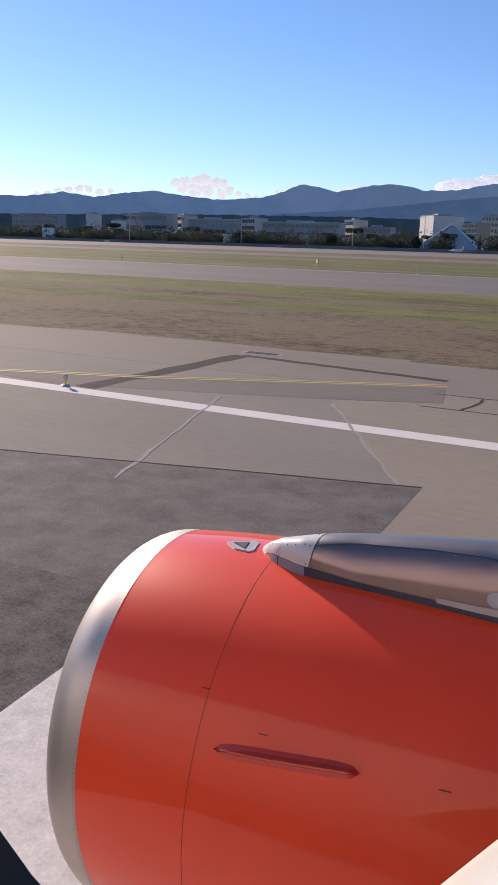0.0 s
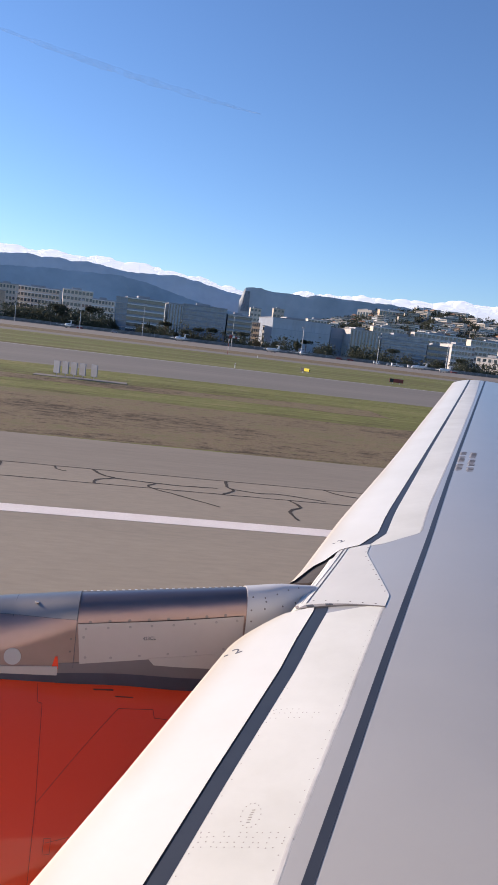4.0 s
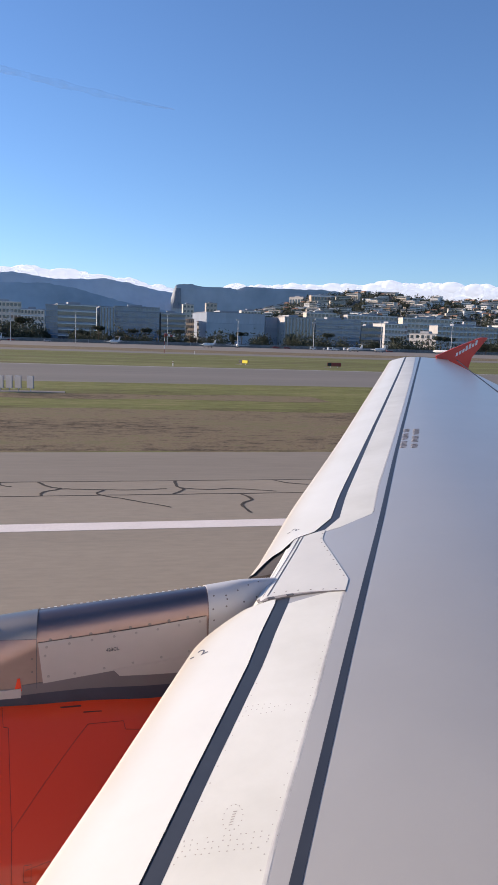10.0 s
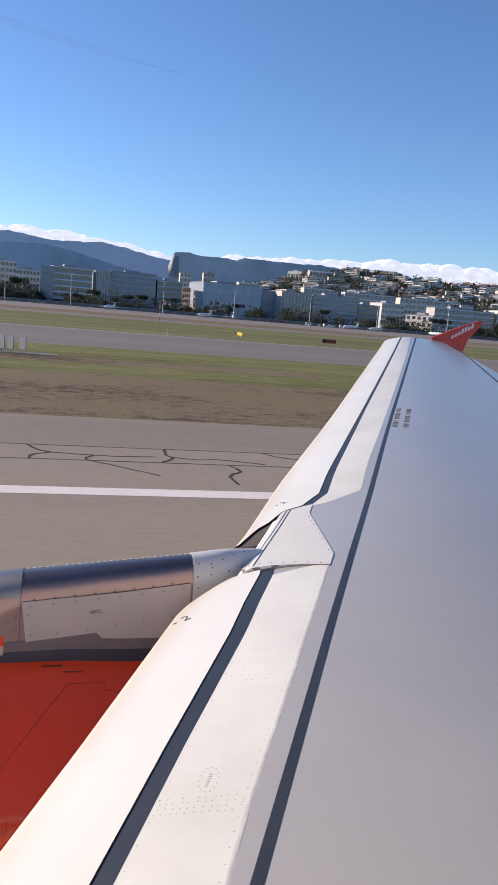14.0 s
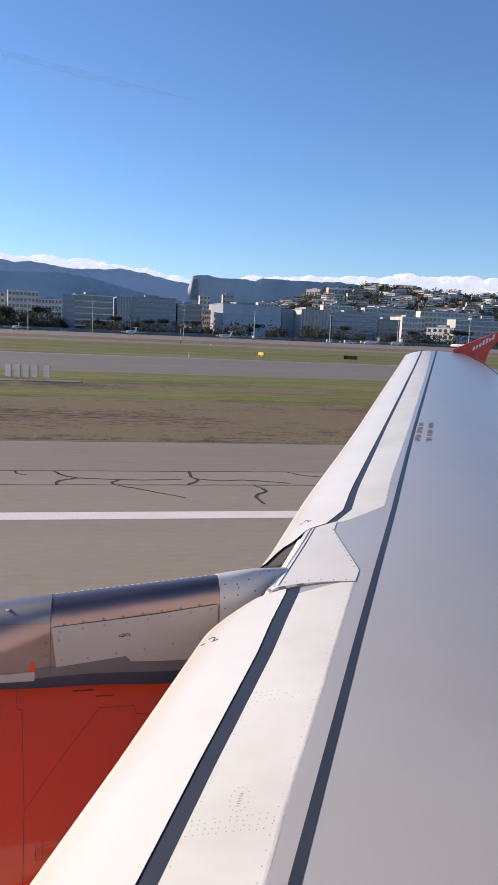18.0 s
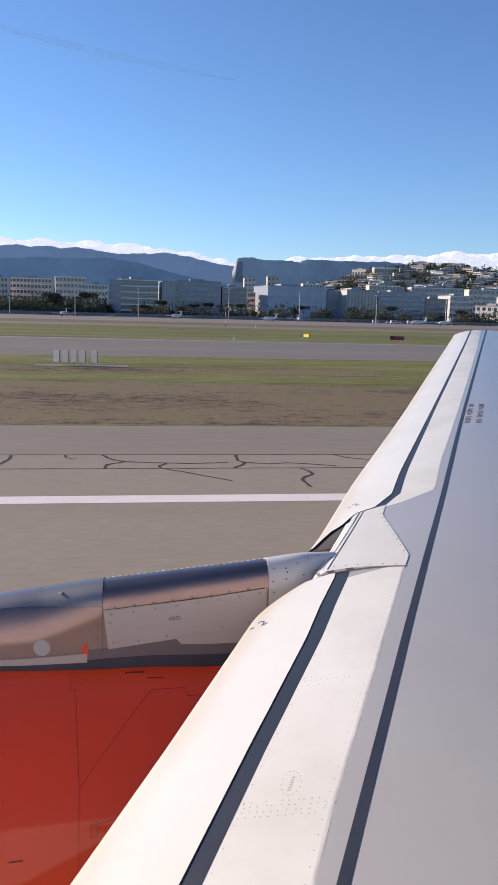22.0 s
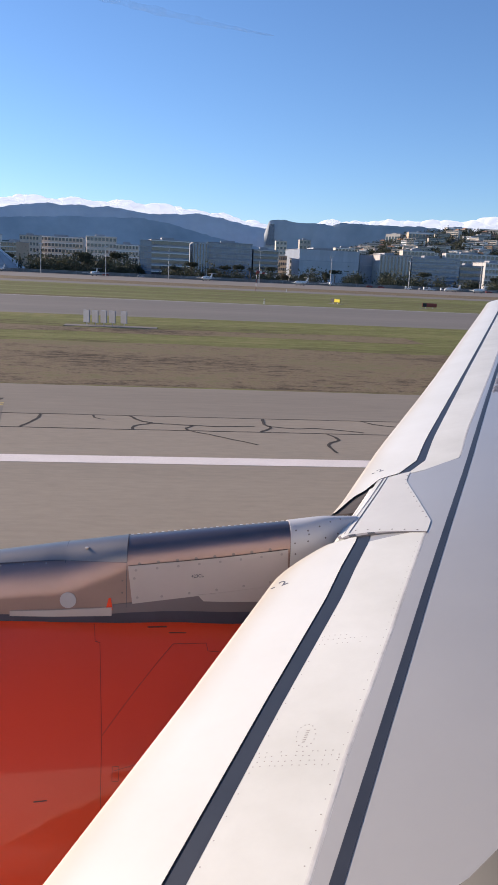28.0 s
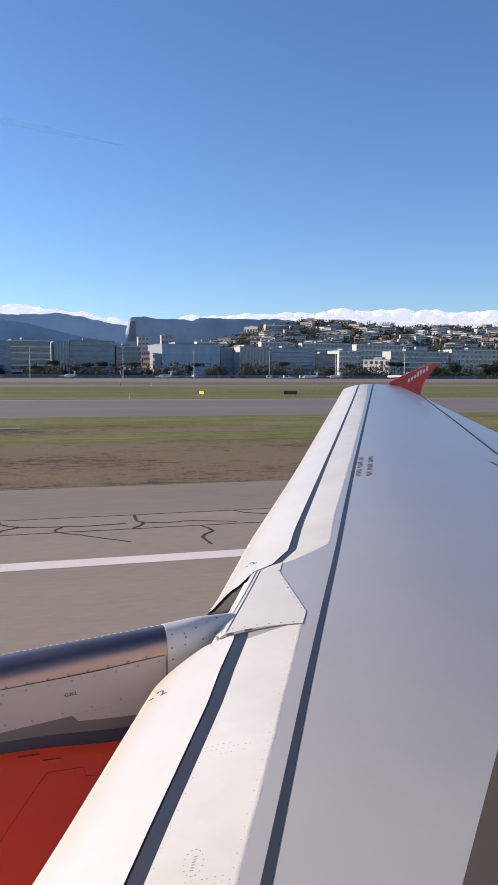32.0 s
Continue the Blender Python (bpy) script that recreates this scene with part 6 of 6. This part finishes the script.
for k in range(28):
    part("window", me, M["blue_glass"], term).location = (-L + 2 * L * (k + 0.5) / 28, 5.9, 4.6)
roof = part("roof", loft([[(x, -2, 9.8), (x, 12, 13), (x, 40, 21.5), (x, 58, 24), (x, 58, 23.4), (x, 40, 20.8), (x, 12, 12.2), (x, -2, 9.2)] for x in (-L - 4, L + 4)]), M["roof_metal"], term, "pale metal roof rising to the rear")
for k in range(15):
    x = -L - 3 + (2 * L + 6) * k / 14
    part("roof_rib", loft([[(x + s, -1.5, 10.1), (x + s, 12, 13.6), (x + s, 40, 22.3), (x + s, 57, 24.7), (x + s, 57, 23.9), (x + s, 40, 21.4), (x + s, 12, 12.9), (x + s, -1.5, 9.7)] for s in (-0.5, 0.5)]), M["white"], roof)
for k in range(9):
    x = -L + 2 * L * (k + 0.5) / 9
    part("column", tube([(x, -1, 0), (x, -1, 9.5)], [0.4, 0.4], 8), M["white"], term)
for k in range(3):
    x = -L + 2 * L * (k + 0.5) / 3
    jb = part("boarding_bridge", box(x - 1.6, -34, 4.2, x + 1.6, 6, 7.2), M["grey_wall"], term, "grey passenger boarding bridge")
    part("bridge_leg", tube([(x, -30, 0), (x, -30, 4.3)], [0.7, 0.6], 8), M["white"], jb)


# ---- parked aircraft ----
def jet(length, label, tail, big=False):
    """A parked jet, nose towards -X: fuselage, wings, fin, tailplane, engines, gear."""
    t = thing("parked_jet", label, "airplane", (0, -1200, 0), 0, "jets parked on the apron")
    r = length * 0.055
    z = r * 1.9
    prof = [(-0.5, 0.05), (-0.47, 0.45), (-0.42, 0.8), (-0.34, 1.0), (0.18, 1.0), (0.34, 0.7), (0.46, 0.3), (0.5, 0.08)]
    part("fuselage", tube([(length * a, 0, z + (r * 0.4 * max(a - 0.2, 0) / 0.3)) for a, b in prof], [r * b for a, b in prof], 16), M["white"], t, "", True)
    for k in range(10):
        for s in (-1, 1):
            part("window", box(length * (-0.3 + 0.045 * k), s * r * 0.97 - 0.04, z + r * 0.2, length * (-0.3 + 0.045 * k) + length * 0.018, s * r * 0.97 + 0.04, z + r * 0.5), G, t)
    for s in (-1, 1):
        part("wing", loft([[(length * -0.08, s * r * 0.6, z - r * 0.5), (length * 0.13, s * r * 0.6, z - r * 0.5), (length * 0.13, s * r * 0.6, z - r * 0.3), (length * -0.08, s * r * 0.6, z - r * 0.25)], [(length * 0.14, s * length * 0.46, z - r * 0.1), (length * 0.2, s * length * 0.46, z - r * 0.1), (length * 0.2, s * length * 0.46, z), (length * 0.14, s * length * 0.46, z)]]), M["white"], t)
        part("tailplane", loft([[(length * 0.42, s * 0.1, z + r * (0.6 if big else 2.9)), (length * 0.5, s * 0.1, z + r * (0.6 if big else 2.9)), (length * 0.5, s * 0.1, z + r * (0.75 if big else 3.05)), (length * 0.42, s * 0.1, z + r * (0.75 if big else 3.05))], [(length * 0.49, s * length * 0.16, z + r * (0.8 if big else 2.9)), (length * 0.53, s * length * 0.16, z + r * (0.8 if big else 2.9)), (length * 0.53, s * length * 0.16, z + r * (0.9 if big else 3.0)), (length * 0.49, s * length * 0.16, z + r * (0.9 if big else 3.0))]]), M["white"], t)
        ex, ey, ez = (-0.08, 0.17, z - r * 0.9) if big else (0.26, 0.1, z + r * 0.5)
        part("engine", tube([(length * ex, s * length * ey, ez), (length * (ex + 0.02), s * length * ey, ez), (length * (ex + 0.1), s * length * ey, ez)], [r * 0.45, r * 0.52, r * 0.36], 14), M["grey_wall"], t)
        part("main_wheel", tube([(length * 0.06, s * r * 1.1 - 0.2, r * 0.3), (length * 0.06, s * r * 1.1 + 0.2, r * 0.3)], [r * 0.3, r * 0.3], 12), M["rubber"], t)
        part("gear_leg", tube([(length * 0.06, s * r * 1.1, r * 0.3), (length * 0.06, s * r * 0.9, z - r * 0.4)], [r * 0.08, r * 0.08], 6), M["steel"], t)
    part("fin", loft([[(length * 0.33, d, z + r * 0.7), (length * 0.49, d, z + r * 0.6), (length * 0.54, d, z + r * (3.6 if big else 3.0)), (length * 0.46, d, z + r * (3.6 if big else 3.0))] for d in (-0.12, 0.12)]), tail, t)
    part("nose_wheel", tube([(-length * 0.38, -0.25, r * 0.25), (-length * 0.38, 0.25, r * 0.25)], [r * 0.25, r * 0.25], 12), M["rubber"], t)
    part("nose_leg", tube([(-length * 0.38, 0, r * 0.25), (-length * 0.38, 0, z - r * 0.5)], [r * 0.08, r * 0.08], 6), M["steel"], t)
    return t


small = jet(17, "small white business jet parked on the apron", M["white"])
large = jet(36, "white airliner parked at the terminal", M["sign_blue"], True)
for az, d, turn in ((2.0, 470, 68), (8.9, 455, 55), (11.0, 490, 78), (19.7, 465, 40), (21.5, 470, 45), (26.0, 480, -60), (-12.6, 500, 80)):
    copy_thing(small, Matrix.Translation((d * math.tan(radians(az)), d, 0)) @ pose(0, 0, 0, 0, 0, turn))
small.matrix_basis = Matrix.Translation((470 * math.tan(radians(-6.1)), 470, 0)) @ pose(0, 0, 0, 0, 0, 85)
for az, d, turn in ((-56, 600, 75), (-58.5, 610, 95)):
    copy_thing(large, Matrix.Translation((d * math.tan(radians(az)), d, 0)) @ pose(0, 0, 0, 0, 0, turn))
large.matrix_basis = Matrix.Translation((560 * math.tan(radians(-60.5)), 560, 0)) @ pose(0, 0, 0, 0, 0, 185)


# ---- trees ----
def tree(kind, h, label, leaf):
    """A tapered trunk with limbs and a ragged crown of leaf clumps."""
    rng = np.random.default_rng(int(h * 10) + len(kind))
    t = thing("tree", label, "tree", (0, -1400, 0), 0, "trees along the road")
    base = {"round": 0.18, "pine": 0.6, "cypress": 0.08, "palm": 0.86}[kind]
    part("trunk", tube([(0, 0, -0.3), (0.1, 0, h * base * 0.6), (0.15, 0.1, h * (base + 0.15))], [h * 0.03, h * 0.022, h * 0.012], 7), M["bark"], t)
    for k in range(4 if kind in ("round", "pine") else 0):
        a = 2 * math.pi * k / 4 + 0.4
        part("limb", tube([(0.1, 0, h * base * 0.8), (math.cos(a) * h * 0.16, math.sin(a) * h * 0.16, h * (base + 0.22))], [h * 0.012, h * 0.005], 5), M["bark"], t)
    verts, faces = [], []
    n = {"round": 1500, "pine": 1300, "cypress": 600, "palm": 110}[kind]
    lobes = [(rng.uniform(-0.2, 0.2), rng.uniform(-0.2, 0.2), rng.uniform(0, 0.3), rng.uniform(0.6, 1.0)) for k in range(6)]
    for k in range(n):
        u = rng.normal(size=3)
        u /= np.linalg.norm(u)
        rr = rng.uniform(0.55, 1.0)
        lx, ly, lz, ls = lobes[k % 6]
        if kind == "round":
            p = np.array([(u[0] * 0.26 * ls * rr + lx) * h, (u[1] * 0.26 * ls * rr + ly) * h, h * (0.46 + u[2] * 0.3 * rr * ls + lz * 0.8)])
            s = h * 0.029
        elif kind == "pine":
            p = np.array([(u[0] * 0.28 * ls * rr + lx * 1.3) * h, (u[1] * 0.28 * rr * ls + ly * 1.3) * h, h * (0.82 + u[2] * 0.12 * rr + lz * 0.15)])
            s = h * 0.028
        elif kind == "cypress":
            f = rng.uniform(0.02, 1.0)
            wdt = 0.11 * math.sin(math.pi * min(f + 0.15, 1)) ** 0.7
            p = np.array([u[0] * wdt * h, u[1] * wdt * h, h * f])
            s = h * 0.022
        else:
            a, f = rng.uniform(0, 6.28), rng.uniform(0.2, 1.0)
            p = np.array([math.cos(a) * f * 0.28 * h, math.sin(a) * f * 0.28 * h, h * (0.97 + 0.1 * f - 0.28 * f * f)])
            s = h * 0.035
        for q in range(2):
            d1, d2 = rng.normal(size=3), rng.normal(size=3)
            d1, d2 = d1 / np.linalg.norm(d1) * s, d2 / np.linalg.norm(d2) * s
            i = len(verts)
            verts += [tuple(p - d1), tuple(p + d2), tuple(p + d1 * 0.9), tuple(p - d2 * 0.8)]
            faces.append((i, i + 1, i + 2, i + 3))
    part("crown", (verts, faces), leaf, t)
    return t


kinds = [tree("round", 9, "dark green broad-leaved tree by the road", M["leaf"]), tree("round", 12, "tall dark green tree by the road", M["leaf"]), tree("pine", 13, "umbrella pine with a flat dark crown", M["leaf"]),
         tree("cypress", 12, "slender dark cypress by the road", M["leaf"]), tree("round", 8, "brown autumn tree by the road", M["leaf_warm"]), tree("palm", 10, "palm tree with a ragged crown", M["leaf"])]
random.seed(8)
spots = [(random.uniform(-7, -3), random.uniform(535, 590)) for k in range(16)] + [(random.uniform(-3, 24), random.uniform(530, 580)) for k in range(34)] + [(random.uniform(-46, -6), random.uniform(530, 690)) for k in range(96)] + [(random.uniform(23, 38), random.uniform(520, 560)) for k in range(22)]
for k, (az, d) in enumerate(spots):
    if -16 < az < -10.5 and d < 570:
        continue
    s = random.uniform(0.6, 1.0) if -3 < az < 24 else random.uniform(0.75, 1.3)
    copy_thing(kinds[random.choice((0, 0, 1, 1, 2, 2, 3, 4, 5))], Matrix.Translation((d * math.tan(radians(az)), d, 0)) @ pose(0, 0, 0, 0, 0, random.uniform(0, 360)) @ Matrix.Diagonal((s, s, s, 1)))
for k, t in enumerate(kinds):
    t.matrix_basis = Matrix.Translation((545 * math.tan(radians(-17.5 + 2.1 * k)), 545, 0))
def clumped():
    """An azimuth along the road, in clumps with gaps between them."""
    while True:
        a = random.uniform(-46, 34)
        if (a < -5 and not -16 < a < -10.5 and noise.noise(Vector((a * 0.7, 9.0, 0.0))) > -0.12) or noise.noise(Vector((a * 0.9, 4.0, 0.0))) > 0.02:
            return a


# woods on the hills as stuff
for name, count, pick, label in (("hill_woods", 2600, lambda: hill_point(random.uniform(9, 40), random.uniform(0.05, 1.0)), "dark trees covering the hillside"),
                                 ("far_woods", 3200, lambda: polar(random.uniform(-47, 22), random.uniform(780, 1400), 3.0), "dark trees between the town buildings"),
                                 ("roadside_trees", 1300, lambda: (lambda a, d: (d * math.tan(radians(a)), d, random.uniform(-2.5, 0.0) if a > -3 else 0.0))(clumped(), random.uniform(534, 560)), "dark continuous belt of bushes and trees by the road")):
    rng = np.random.default_rng(len(name))
    verts, faces = [], []
    for k in range(count):
        c = np.array(pick())
        s = rng.uniform(2.5, 5.5) if name != "roadside_trees" else rng.choice((rng.uniform(2.0, 4.6), rng.uniform(5.5, 8.0)), p=(0.86, 0.14))
        near = name == "roadside_trees"
        leaf_size = s * (0.07 if near else 0.2)
        for q in range(150 if near else 24):
            p = c + rng.normal(size=3) * np.array([s * 0.6, s * 0.6, s * 0.45]) + np.array([0, 0, s * 0.8])
            d1, d2 = rng.normal(size=3) * leaf_size, rng.normal(size=3) * leaf_size
            i = len(verts)
            verts += [tuple(p - d1), tuple(p + d2), tuple(p + d1 * 0.9), tuple(p - d2 * 0.8)]
            faces.append((i, i + 1, i + 2, i + 3))
    tagged(part(name, (verts, faces), M["leaf"]), label, "woods", "", "stuff")


# ---- poles and vehicles along the apron ----
def pole(x, y, h):
    t = thing("light_pole", "tall grey floodlight mast", "pole", (x, y, 0))
    part("mast", tube([(0, 0, 0), (0, 0, h)], [0.28, 0.14], 8), M["steel"], t)
    part("lamp_head", box(-1.2, -0.3, h - 0.3, 1.2, 0.3, h + 0.5), M["steel"], t)


for az, d, h in ((-5.3, 500, 18), (-0.8, 505, 20), (5.8, 500, 20), (11.0, 500, 18), (16.6, 500, 18), (21.5, 500, 20), (26.5, 505, 22), (-9.8, 505, 18), (-15, 520, 24), (-20, 520, 24), (-28, 520, 22), (-36, 520, 22)):
    pole(d * math.tan(radians(az)), d, h)


def car(x, y, turn, material, label, van=False):
    t = thing("parked_car", label, "car", (x, y, 0), turn, "vehicles on the apron road")
    h = 2.2 if van else 1.45
    part("body", loft([[(-2.2, s, 0.35), (2.2, s, 0.35), (2.25, s, 0.85), (1.3, s * 0.95, 0.95), (0.7 if not van else 1.6, s * 0.85, h), (-1.5 if not van else -2.1, s * 0.85, h), (-2.2, s * 0.95, 1.0)] for s in (-0.85, 0.85)]), material, t)
    part("windows", box(-1.3, -0.83, 1.0, 0.8, 0.83, h - 0.12), M["glass"], t)
    for a in (-1.35, 1.35):
        for s in (-0.8, 0.8):
            part("wheel", tube([(a, s - 0.1, 0.33), (a, s + 0.1, 0.33)], [0.33, 0.33], 12), M["rubber"], t)
    return t


random.seed(3)
for k in range(16):
    az = random.choice((random.uniform(13, 24), random.uniform(-12, -2), random.uniform(-45, -25)))
    d = random.uniform(500, 518)
    car(d * math.tan(radians(az)), d, random.uniform(-15, 15), (M["white"], M["grey_wall"], M["white"], M["sign_red"])[k % 4], ("white car", "grey car", "white van", "red car")[k % 4] + " parked on the apron road", k % 4 == 2)
# perimeter fence
fence_t = thing("perimeter_fence", "grey wire perimeter fence along the apron", "fence", (0, 522, 0), G_TURN)
for k in range(60):
    part("post", box(-560 + 17 * k - 0.07, -0.07, 0, -560 + 17 * k + 0.07, 0.07, 2.4), M["steel"], fence_t)
for z in (0.4, 1.2, 2.0):
    part("rail", box(-560, -0.04, z, 450, 0.04, z + 0.06), M["steel"], fence_t)
part("mesh_panel", box(-560, -0.01, 0.1, 450, 0.01, 2.2), M["fence_mesh"], fence_t)
